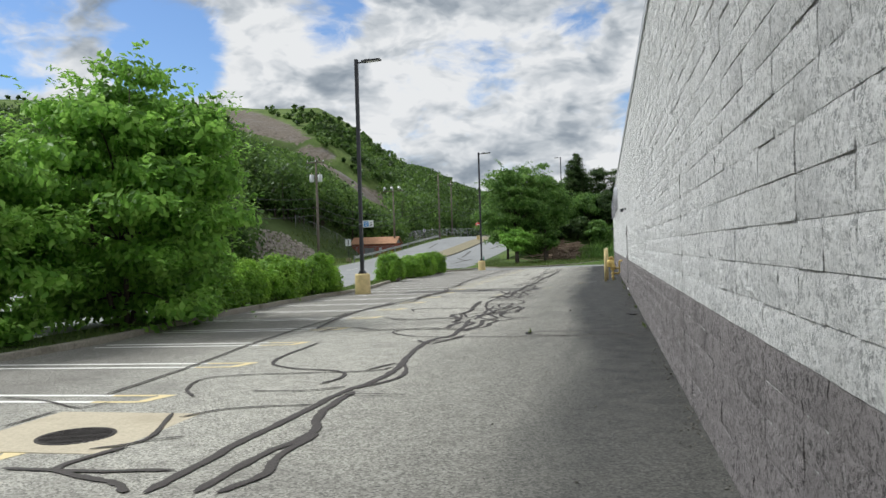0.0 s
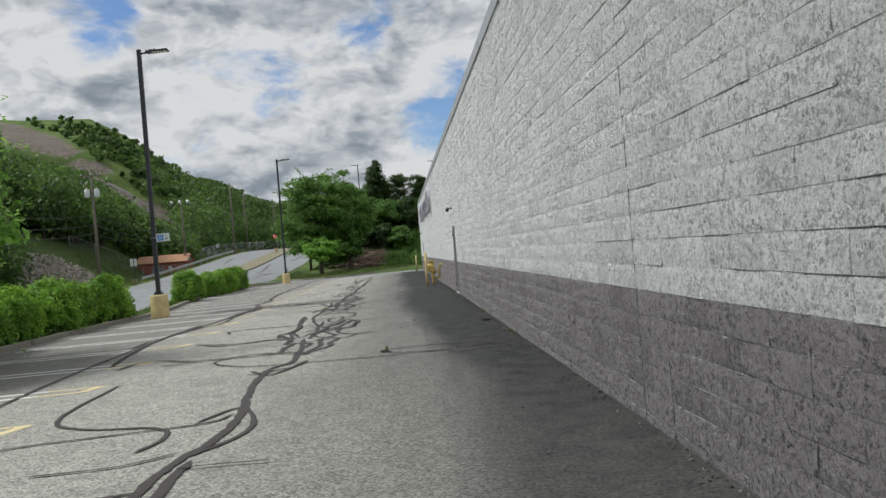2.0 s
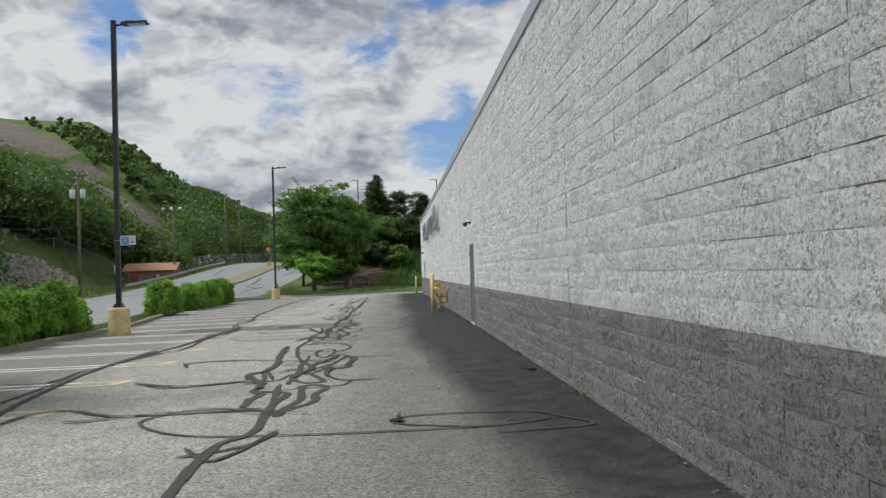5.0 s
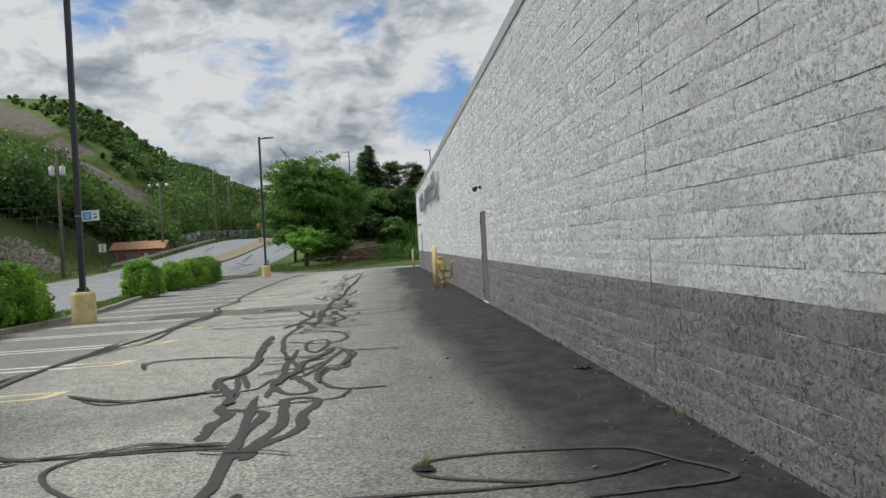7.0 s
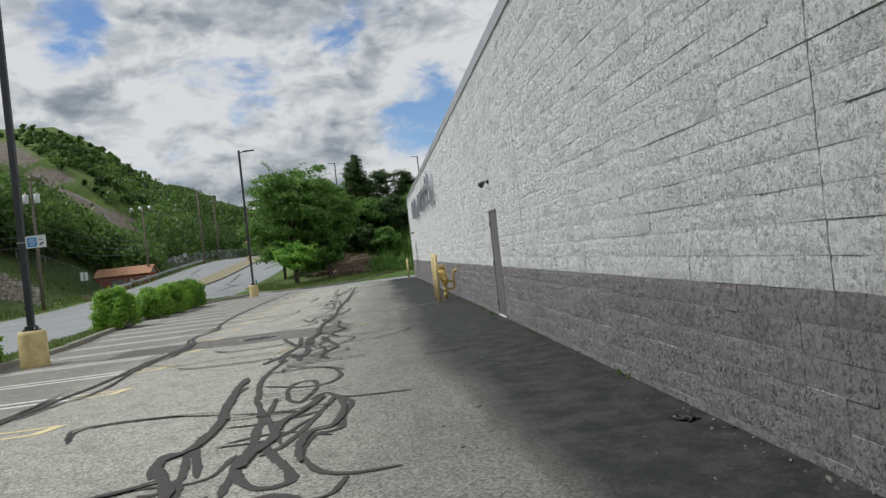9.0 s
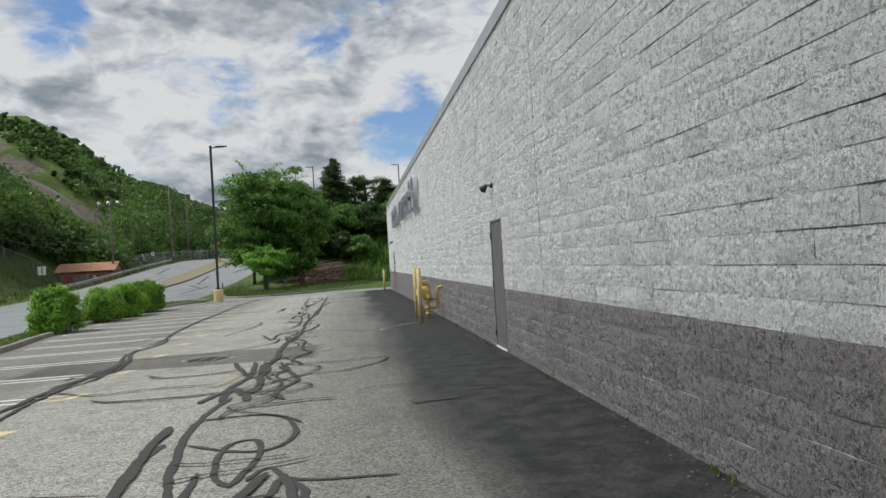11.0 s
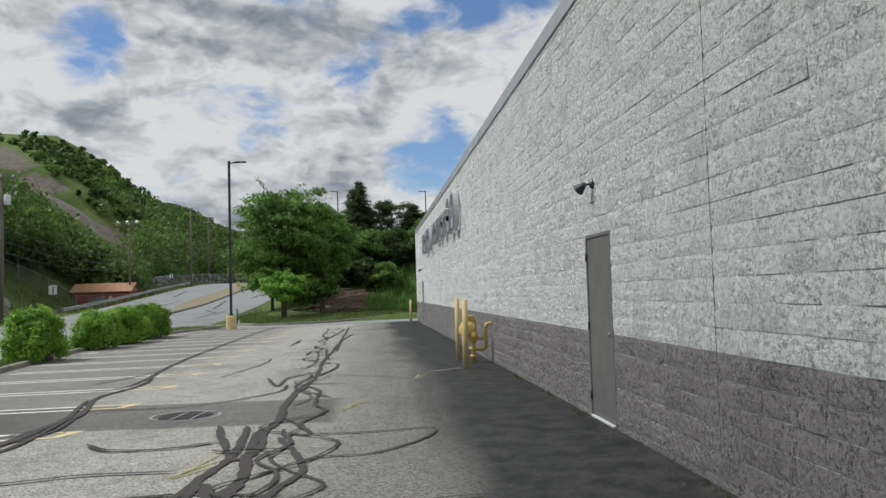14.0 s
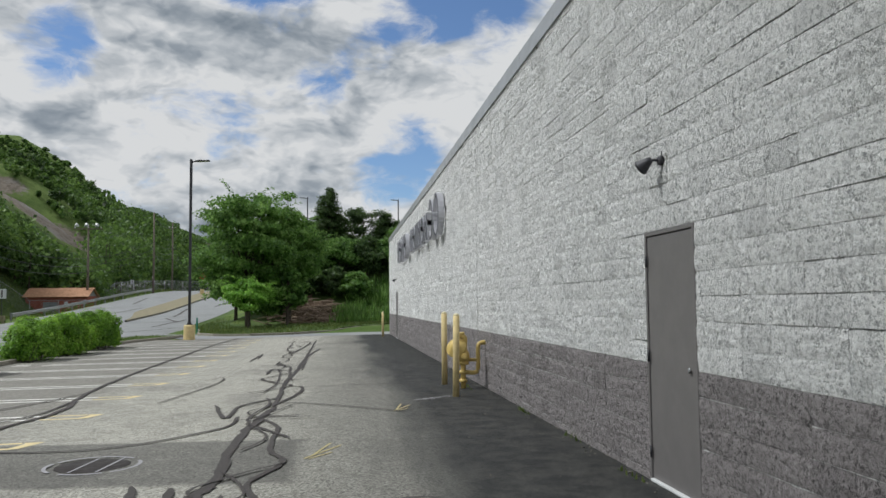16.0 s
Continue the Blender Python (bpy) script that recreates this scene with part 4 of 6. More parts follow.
def build_manhole():
    x, y = -5.15, 27.8
    t = thing("manhole_cover", (x, y, lot_z(x, y)), "iron manhole cover in dark patched asphalt ringed with paint", "manhole cover", kind="structure")
    bm = bmesh.new()
    lathe(bm, [(0.0, -0.02), (0.36, -0.02), (0.36, 0.005), (0.35, 0.007), (0.0, 0.007)], sides=36)
    part("lid", bm, cast_iron, t)
    bm = bmesh.new()
    for k in range(40):
        if k in (3, 4, 17, 25, 26, 33):
            continue
        a, b = 2 * math.pi * k / 40, 2 * math.pi * (k + 1) / 40
        bm.faces.new([bm.verts.new((rr * math.cos(v), rr * math.sin(v), 0.009)) for rr, v in ((0.47, a), (0.47, b), (0.43, b), (0.43, a))])
    for k in (-1, 1):
        bm.faces.new([bm.verts.new(v) for v in ((k * 0.13 - 0.012, -0.36, 0.0105), (k * 0.13 + 0.012, -0.36, 0.0105), (k * 0.13 + 0.10, 0.36, 0.0105), (k * 0.13 + 0.075, 0.36, 0.0105))])
    part("painted_ring", bm, faint_white, t, "broken white painted ring")


build_manhole()


def build_survey_mark(x, y, turn, mat, size=0.45):
    """A sprayed utility mark like a bent dash."""
    bm = bmesh.new()
    for (px, py, l, a) in ((0, 0, size, 0), (size * 0.15, 0.09, size * 0.95, 14), (-size * 0.25, -0.08, size * 0.5, -8)):
        m = pose(x, y, 0, 0, 0, turn) @ pose(px, py, 0, 0, 0, a)
        pts = [m @ Vector(v) for v in ((-l / 2, -0.014, 0), (l / 2, -0.014, 0), (l / 2, 0.014, 0), (-l / 2, 0.014, 0))]
        decal(bm, [(p.x, p.y) for p in pts], 0.006)
    tagged(new("survey_mark", mesh_of("survey_mark", bm, mat)), "faint sprayed utility mark on the asphalt", "paint mark", "sprayed marks", "structure")


build_survey_mark(-2.85, 28.0, 62, faint_yellow, 0.8)
build_survey_mark(-1.75, 31.4, 66, faint_yellow, 0.7)
build_survey_mark(-4.2, 24.3, 64, faint_yellow, 0.9)
build_survey_mark(-1.15, 32.5, 20, faint_white, 0.7)


# ---- tar crack seals ----
SEALS = 0


def seal(wide, points):
    """A run of poured tar along a crack, uneven in width."""
    global SEALS
    SEALS += 1
    wide *= 0.72
    line = arc([(x, y, 0) for x, y in points], 13)
    lift = 0.0065 + 0.00018 * SEALS
    bm = bmesh.new()
    old = None
    n = len(line)
    for i, p in enumerate(line):
        d = (line[min(i + 1, n - 1)] - line[max(i - 1, 0)])
        if d.length < 1e-5:
            continue
        d.normalize()
        s = Vector((-d.y, d.x, 0))
        w1 = wide * 0.5 * (1 + 0.45 * noise.noise((p.x * 4, p.y * 4, SEALS)) + 0.45 * noise.noise((p.x * 15, p.y * 15, SEALS)))
        w2 = wide * 0.5 * (1 + 0.45 * noise.noise((p.x * 4, p.y * 4, SEALS + 50)) + 0.45 * noise.noise((p.x * 15, p.y * 15, SEALS + 50)))
        taper = min(1.0, 0.35 + 0.35 * min(i, n - 1 - i))
        mid = p + s * 0.35 * wide * noise.noise((p.x * 1.7, p.y * 1.7, SEALS * 3.1))
        row = []
        for q, up in ((mid + s * w1 * taper, 0.0), (mid + s * w1 * taper * 0.6, 0.002), (mid - s * w2 * taper * 0.6, 0.002), (mid - s * w2 * taper, 0.0)):
            row.append(bm.verts.new((q.x, q.y, lot_z(q.x, q.y) + lift + up)))
        if old:
            for j in range(3):
                bm.faces.new((old[j], row[j], row[j + 1], old[j + 1]))
        old = row
    bmesh.ops.recalc_face_normals(bm, faces=bm.faces[:])
    part("crack_seal", bm, tar, lot)


seal(0.16, [(-3.87, 13.59), (-3.86, 14.10), (-3.80, 14.52), (-3.94, 14.78), (-3.95, 15.35), (-4.01, 15.89)])
seal(0.14, [(-3.54, 13.17), (-3.51, 13.51), (-3.49, 14.04), (-3.48, 14.56), (-3.86, 14.82)])
seal(0.14, [(-3.45, 12.92), (-3.34, 13.45), (-3.26, 13.96), (-3.32, 14.74), (-3.33, 15.10), (-3.12, 15.11), (-3.01, 14.85), (-3.07, 14.25), (-3.06, 13.70), (-3.31, 13.24), (-3.39, 12.89)])
seal(0.07, [(-5.66, 15.97), (-5.24, 15.57), (-4.74, 15.67), (-4.30, 15.82), (-3.80, 15.83), (-3.66, 16.48)])
seal(0.10, [(-4.21, 15.63), (-4.07, 15.64), (-3.99, 15.97), (-4.13, 16.70), (-4.08, 16.88), (-3.86, 15.92)])
seal(0.12, [(-4.24, 16.07), (-4.34, 16.80), (-4.12, 16.91), (-4.14, 17.44), (-4.08, 17.82), (-4.21, 18.85), (-4.26, 19.66), (-4.22, 20.31)])
seal(0.11, [(-3.58, 15.30), (-3.58, 16.07), (-3.60, 16.80), (-3.70, 18.07), (-3.92, 19.21), (-4.09, 21.17), (-3.99, 22.83)])
seal(0.12, [(-3.62, 16.46), (-3.54, 15.77), (-3.30, 15.37), (-3.11, 15.53), (-3.35, 16.29), (-3.54, 16.83)])
seal(0.09, [(-2.33, 15.46), (-2.72, 15.47), (-2.95, 15.69), (-3.11, 16.23), (-3.06, 16.83), (-2.85, 16.99), (-2.84, 17.60), (-2.79, 18.25), (-2.98, 18.66), (-3.06, 18.10), (-3.27, 16.70), (-3.47, 16.32)])
seal(0.07, [(-2.11, 18.45), (-2.85, 18.60), (-3.11, 19.02), (-3.26, 18.70)])
seal(0.06, [(-2.71, 15.40), (-2.80, 15.02), (-3.00, 14.94), (-3.29, 14.90), (-3.57, 14.79), (-3.75, 14.71)])
seal(0.06, [(-5.61, 18.02), (-5.71, 18.77), (-4.94, 18.84), (-4.19, 18.48)])
seal(0.07, [(-3.99, 17.71), (-3.51, 17.69), (-3.08, 17.95)])
seal(0.07, [(-3.85, 16.98), (-3.38, 17.14), (-2.89, 16.76)])
seal(0.06, [(-4.05, 18.40), (-3.34, 18.11)])
seal(0.07, [(-3.92, 16.88), (-3.42, 16.93), (-3.16, 17.60)])
seal(0.09, [(-3.67, 19.07), (-3.62, 18.01), (-3.33, 16.67)])
seal(0.08, [(-3.35, 18.60), (-3.25, 19.39), (-3.35, 20.11), (-3.59, 19.94), (-3.54, 18.98), (-3.34, 18.56)])
seal(0.08, [(-4.13, 21.37), (-3.55, 21.43), (-3.20, 21.18), (-3.00, 20.29), (-3.15, 19.72), (-3.49, 19.73), (-3.96, 20.16)])
seal(0.08, [(-4.98, 13.37), (-4.61, 13.37), (-4.04, 13.35), (-3.51, 13.27)])
seal(0.06, [(-1.22, 11.75), (-1.61, 11.87), (-2.05, 12.09), (-2.15, 12.36), (-1.93, 12.50), (-1.39, 12.51), (-0.75, 12.39), (-0.50, 12.02), (-0.33, 11.61), (-0.86, 11.50), (-1.23, 11.47)])
seal(0.13, [(-3.73, 2.97), (-3.73, 4.16), (-3.68, 5.44), (-3.62, 6.59), (-3.48, 7.31), (-3.46, 8.40), (-3.64, 9.76), (-3.70, 11.52), (-3.46, 12.35), (-3.67, 15.36)])
seal(0.12, [(-3.40, 3.01), (-3.38, 3.93), (-3.25, 4.66), (-3.46, 5.43), (-3.51, 6.65)])
seal(0.10, [(-3.26, 3.01), (-3.10, 3.43), (-3.20, 3.86), (-3.19, 4.66)])
seal(0.08, [(-3.60, 6.77), (-3.31, 7.31), (-3.25, 7.91), (-3.54, 8.75), (-3.86, 8.18)])
seal(0.06, [(-5.30, 6.37), (-5.68, 6.93), (-5.81, 7.62), (-5.24, 7.91), (-3.83, 8.09), (-3.54, 8.41)])
seal(0.06, [(-4.84, 5.30), (-4.52, 5.71), (-3.63, 5.92)])
seal(0.07, [(-4.09, 7.13), (-3.99, 7.65), (-4.22, 8.12), (-5.05, 8.47), (-5.57, 9.23), (-5.72, 11.43)])
seal(0.10, [(-4.67, 4.17), (-4.82, 3.58), (-4.61, 3.37), (-4.09, 3.17), (-3.90, 2.97)])
seal(0.09, [(-5.24, 3.48), (-4.68, 3.45), (-3.84, 3.50)])
seal(0.07, [(-4.94, 4.06), (-4.64, 4.41), (-5.02, 5.49)])
seal(0.05, [(-4.69, 4.32), (-4.34, 4.52)])
seal(0.06, [(-6.44, 4.87), (-6.43, 5.56)])
seal(0.05, [(-7.73, 6.35), (-7.05, 6.17), (-6.31, 5.76), (-6.11, 6.05)])
seal(0.06, [(-3.66, 13.36), (-4.34, 13.60), (-4.79, 13.00), (-4.25, 12.21), (-3.37, 11.89), (-1.40, 11.76), (-0.56, 12.03)])
seal(0.08, [(-3.93, 11.17), (-3.40, 11.50), (-3.25, 12.04), (-3.58, 10.97), (-3.95, 11.51)])
seal(0.05, [(-4.74, 6.69), (-4.07, 6.71), (-3.68, 6.95)])
seal(0.13, [(-4.32, 22.53), (-4.24, 22.97), (-4.15, 23.29), (-4.06, 24.06), (-3.99, 25.04), (-4.12, 26.52)])
seal(0.12, [(-4.04, 22.48), (-4.09, 23.23), (-4.00, 23.51), (-3.83, 22.95), (-3.69, 23.51)])
seal(0.15, [(-3.75, 22.40), (-3.80, 23.13), (-3.72, 23.66), (-3.83, 24.67), (-3.89, 25.94), (-3.81, 26.99), (-3.88, 29.51), (-3.71, 32.02)])
seal(0.12, [(-4.49, 26.67), (-4.14, 25.17), (-3.90, 24.49), (-3.77, 25.04), (-3.86, 26.32)])
seal(0.11, [(-3.63, 25.62), (-3.35, 24.53), (-3.23, 23.82), (-3.40, 23.17), (-3.43, 22.80), (-3.29, 22.29)])
seal(0.06, [(-3.59, 25.75), (-3.22, 25.69), (-2.57, 25.65), (-1.92, 25.70), (-2.07, 25.06), (-2.62, 24.46), (-3.19, 24.37), (-3.66, 23.64)])
seal(0.06, [(-5.90, 23.57), (-5.57, 23.33), (-4.73, 23.23), (-4.15, 23.24), (-3.30, 23.01)])
seal(0.05, [(-5.70, 25.67), (-5.33, 25.31), (-4.65, 25.32), (-4.17, 25.57)])
seal(0.07, [(-6.96, 28.90), (-5.39, 28.76), (-4.23, 29.96), (-4.12, 31.09)])
seal(0.09, [(-4.68, 32.54), (-4.30, 30.98), (-4.25, 32.33), (-3.73, 33.39)])
seal(0.09, [(-3.29, 25.72), (-3.48, 26.56), (-3.24, 27.48), (-3.44, 28.27), (-3.50, 29.99), (-3.82, 30.93), (-3.25, 30.97)])
seal(0.12, [(-3.71, 32.02), (-3.81, 36.46), (-3.77, 41.83), (-3.88, 58.07)])
seal(0.10, [(-4.42, 38.35), (-4.38, 40.01), (-4.12, 39.30)])
seal(0.10, [(-4.41, 46.85), (-4.18, 50.47), (-4.07, 55.21), (-4.51, 57.28)])
seal(0.09, [(-3.78, 32.06), (-3.45, 33.79), (-3.45, 35.12), (-3.86, 35.34)])
seal(0.10, [(-3.66, 39.47), (-3.73, 45.31), (-3.47, 49.67)])
seal(0.05, [(-4.25, 32.33), (-3.32, 32.45), (-1.71, 30.92)])
seal(0.05, [(-3.45, 35.12), (-1.34, 35.17)])
seal(0.05, [(-5.72, 33.13), (-5.27, 36.25), (-5.32, 37.84), (-5.63, 37.25)])
seal(0.07, [(-5.37, 43.18), (-5.35, 46.87), (-5.25, 44.41)])
seal(0.13, [(-6.91, 24.43), (-6.90, 25.85), (-6.80, 27.56), (-6.77, 28.47), (-7.25, 30.64), (-7.06, 32.61), (-7.53, 35.56), (-7.93, 42.20), (-8.28, 54.81), (-8.22, 63.64)])
seal(0.09, [(-7.04, 25.23), (-6.88, 25.97), (-6.57, 26.90), (-6.68, 27.98)])
seal(0.08, [(-7.70, 31.33), (-7.29, 32.16), (-7.30, 34.00)])
seal(0.07, [(-6.47, 6.46), (-6.62, 8.62), (-6.97, 11.60), (-7.17, 15.28), (-7.27, 22.58)])
seal(0.13, [(-7.23, 19.01), (-7.11, 20.3), (-7.06, 21.38), (-6.95, 22.53), (-6.91, 23.56), (-6.92, 25.0), (-6.78, 26.65), (-6.86, 28.6)])
seal(0.09, [(-7.04, 20.13), (-6.88, 21.1), (-6.68, 21.48), (-6.65, 22.42), (-6.74, 23.5), (-6.79, 24.55), (-6.74, 25.57)])
seal(0.12, [(-6.67, 13.9), (-6.91, 15.06), (-7.05, 16.34), (-7.23, 17.97), (-7.26, 19.8), (-7.17, 21.72)])
seal(0.10, [(-8.02, 16.83), (-7.39, 16.86), (-7.42, 18.21), (-7.29, 18.67)])
seal(0.09, [(-6.37, 13.24), (-6.29, 13.78), (-5.99, 14.01), (-5.43, 13.58), (-5.12, 13.4), (-4.54, 13.42), (-4.03, 13.45), (-3.56, 13.38)])
seal(0.09, [(-5.68, 13.21), (-5.37, 13.22), (-5.13, 13.33)])
seal(0.11, [(-5.91, 16.31), (-5.55, 15.95), (-5.17, 15.69), (-4.85, 15.64), (-4.57, 15.72), (-4.33, 15.81), (-4.14, 15.96)])
seal(0.06, [(-5.66, 18.14), (-5.79, 18.69), (-5.58, 18.83), (-5.05, 18.83), (-4.28, 18.64)])
seal(0.10, [(-6.75, 24.11), (-6.84, 25.08), (-6.66, 25.59), (-6.62, 26.21), (-6.78, 27.86), (-7.3, 30.24)])
seal(0.09, [(-7.15, 26.17), (-7.03, 26.69), (-6.78, 27.28)])
seal(0.08, [(-8.21, 32.87), (-7.82, 34.04), (-7.5, 35.29)])
seal(0.06, [(-5.76, 25.83), (-5.36, 25.4), (-4.78, 25.29), (-4.34, 25.52)])
seal(0.06, [(-5.91, 23.55), (-5.61, 23.29), (-5.25, 23.17), (-4.71, 23.15), (-4.2, 23.26)])
seal(0.14, [(-3.9, 15.0), (-4.02, 15.64), (-4.31, 16.55), (-4.14, 16.92), (-4.07, 17.84), (-4.29, 19.67), (-4.34, 21.14)])
seal(0.12, [(-3.58, 15.98), (-3.55, 16.38), (-3.45, 16.8), (-3.44, 17.62), (-3.3, 18.03), (-3.1, 18.84)])
seal(0.10, [(-3.08, 15.93), (-3.15, 16.4), (-3.09, 16.99), (-2.91, 17.16), (-2.86, 17.92), (-2.96, 18.74)])
seal(0.07, [(-6.85, 24.77), (-6.04, 24.06), (-5.23, 24.19), (-4.38, 24.12)])


# small oil and tar blots
for x, y, w, l, a in ((-1.55, 21.3, 0.09, 0.55, 8), (-1.0, 21.8, 0.06, 0.4, 4), (-3.2, 6.4, 0.04, 0.7, -4), (-2.0, 22.6, 0.04, 0.6, 5)):
    c, s = math.cos(radians(a)), math.sin(radians(a))
    seal(w, [(x - l / 2 * c, y - l / 2 * s), (x, y + 0.02), (x + l / 2 * c, y + l / 2 * s)])


def scribble():
    """Thinner strands of tar that wander along the main seam, and the rungs between them."""
    rng = random.Random(12)
    mid = ([12, 16, 20, 24, 30, 45, 62], [-3.45, -3.5, -3.3, -3.45, -3.75, -4.35, -5.1])
    for k in range(3):
        y = rng.uniform(16, 26)
        end = rng.uniform(45, 62)
        while y < end:
            pts, stop = [], y + rng.uniform(3, 9)
            while y < stop:
                pts.append((float(np.interp(y, *mid)) + (0.55 - 0.003 * y) * noise.noise((k * 7.3, y * 0.75, 0)) * 1.9, y))
                y += rng.uniform(0.35, 0.8) * (1 if y < 30 else 1.8)
            seal(rng.uniform(0.045, 0.085), pts)
            y += rng.uniform(0.2, 2.5)
    for k in range(20):
        y = rng.uniform(13, 26) if k < 9 else rng.uniform(26, 60)
        c = float(np.interp(y, *mid)) + rng.gauss(0, 0.22)
        w, s = rng.uniform(0.25, 0.6), rng.uniform(-0.25, 0.25)
        seal(rng.uniform(0.04, 0.07), [(c - w, y - s), (c - w * 0.4, y - s * 0.2 + rng.uniform(-0.12, 0.12)), (c + w * 0.3, y + s * 0.3), (c + w, y + s + rng.uniform(-0.1, 0.1))])


scribble()


def build_pothole():
    x, y = -2.1, 12.25
    rng = random.Random(3)
    bm = bmesh.new()
    # no hole is cut: a flat black patch paints its dark inside
    decal(bm, [(x + 0.06 * (1 + 0.4 * rng.random()) * math.cos(k * math.pi / 8), y + 0.06 * (1 + 0.4 * rng.random()) * math.sin(k * math.pi / 8)) for k in range(16)], 0.022)
    tagged(new("core_hole", mesh_of("core_hole", bm, black_gap)), "small dark broken hole in the asphalt", "hole", kind="structure")


build_pothole()


def build_rag(x, y):
    rng = random.Random(8)
    bm = bmesh.new()
    bmesh.ops.create_grid(bm, x_segments=9, y_segments=7, size=0.5)
    for v in bm.verts:
        r = 0.75 + 0.25 * noise.noise((v.co.x * 3, v.co.y * 3, 4))
        v.co = Vector((v.co.x * 0.17 * r, v.co.y * 0.24 * r, 0.012 + 0.04 * abs(noise.noise((v.co.x * 4, v.co.y * 4, 2)))))
    ex = bmesh.ops.solidify(bm, geom=bm.faces[:], thickness=0.008)
    bmesh.ops.rotate(bm, verts=bm.verts[:], cent=(0, 0, 0), matrix=Matrix.Rotation(0.5, 3, "Z"))
    ob = part("rubber_scrap", bm, sign_black)
    ob.location = (x, y, lot_z(x, y) + 0.002)
    tagged(ob, "crumpled black rubber scrap on the dark asphalt", "scrap")


build_rag(-0.22, 15.6)


def build_litter():
    """Grit, leaf bits and paper scraps along the foot of the wall."""
    rng = random.Random(21)
    bm = bmesh.new()
    for k in range(900):
        near = rng.random() < 0.8
        x = -abs(rng.gauss(0, 0.10)) - 0.012 if near else -rng.uniform(0.2, 2.4)
        y = rng.uniform(-4, 40)
        s = rng.uniform(0.006, 0.016) * (1.7 if rng.random() < 0.06 else 1)
        m = pose(x, y, lot_z(x, y) + s * 0.3, rng.uniform(0, 40), rng.uniform(0, 40), rng.uniform(0, 360))
        g = [bm.verts.new(v) for v in ((-s, -s * 0.6, 0), (s, -s * 0.5, 0), (s * 0.8, s * 0.6, 0), (-s * 0.7, s * 0.7, 0), (0, 0, s * 0.7))]
        for a, b in ((0, 1), (1, 2), (2, 3), (3, 0)):
            bm.faces.new((g[a], g[b], g[4]))
        bmesh.ops.transform(bm, matrix=m, verts=g)
    tagged(new("grit", mesh_of("grit", bm, speckled("wall_grit", (0.06, 0.055, 0.045), (0.26, 0.245, 0.22), 9, 0.9, 0.2, 0.002))), "scattered grit and scraps along the wall", "litter", kind="stuff")


build_litter()

# ---- plants ----
def leaf_mesh(name, mat, centre, out, size, seed, ratio=0.55, up=0.4):
    """Many single folded leaves: centre and way out (n x 3), length (n)."""
    rng = np.random.default_rng(seed)
    n = len(centre)
    nrm = out + np.array([0, 0, up]) + rng.normal(0, 0.55, (n, 3))
    nrm /= np.linalg.norm(nrm, axis=1)[:, None] + 1e-9
    a = rng.normal(0, 1, (n, 3)) + np.array([0, 0, -0.35])
    a -= nrm * np.sum(a * nrm, axis=1)[:, None]
    a /= np.linalg.norm(a, axis=1)[:, None] + 1e-9
    b = np.cross(nrm, a)
    s = size[:, None]
    fold = nrm * s * 0.10
    v = np.stack([centre - a * s * 0.5, centre + b * s * ratio * 0.5 + fold, centre + a * s * 0.5, centre - b * s * ratio * 0.5 + fold], axis=1).reshape(-1, 3)
    me = bpy.data.meshes.new(name)
    me.vertices.add(4 * n)
    me.vertices.foreach_set("co", v.astype(np.float32).ravel())
    base = np.arange(n)[:, None] * 4
    tri = (base + np.array([0, 1, 2, 0, 2, 3])).ravel().astype(np.int32)
    me.loops.add(len(tri))
    me.loops.foreach_set("vertex_index", tri)
    me.polygons.add(2 * n)
    me.polygons.foreach_set("loop_start", np.arange(0, 6 * n, 3, dtype=np.int32))
    me.polygons.foreach_set("loop_total", np.full(2 * n, 3, dtype=np.int32))
    me.materials.append(mat)
    me.update(calc_edges=True)
    return me


def crown_leaves(rng, clumps, per, spread, size, flat_z=0.7):
    """Leaves scattered round clump centres; returns centres, ways out and sizes."""
    k = len(clumps)
    c = np.repeat(clumps, per, axis=0)
    off = rng.normal(0, 1, (k * per, 3)) * np.array([1, 1, flat_z])
    r = np.linalg.norm(off, axis=1)[:, None] + 1e-9
    off = off / r * (rng.random((k * per, 1)) ** 0.45) * np.repeat(spread, per)[:, None] * np.array([1, 1, flat_z])
    return c + off, off / (np.linalg.norm(off, axis=1)[:, None] + 1e-9), size * rng.uniform(0.65, 1.3, k * per)


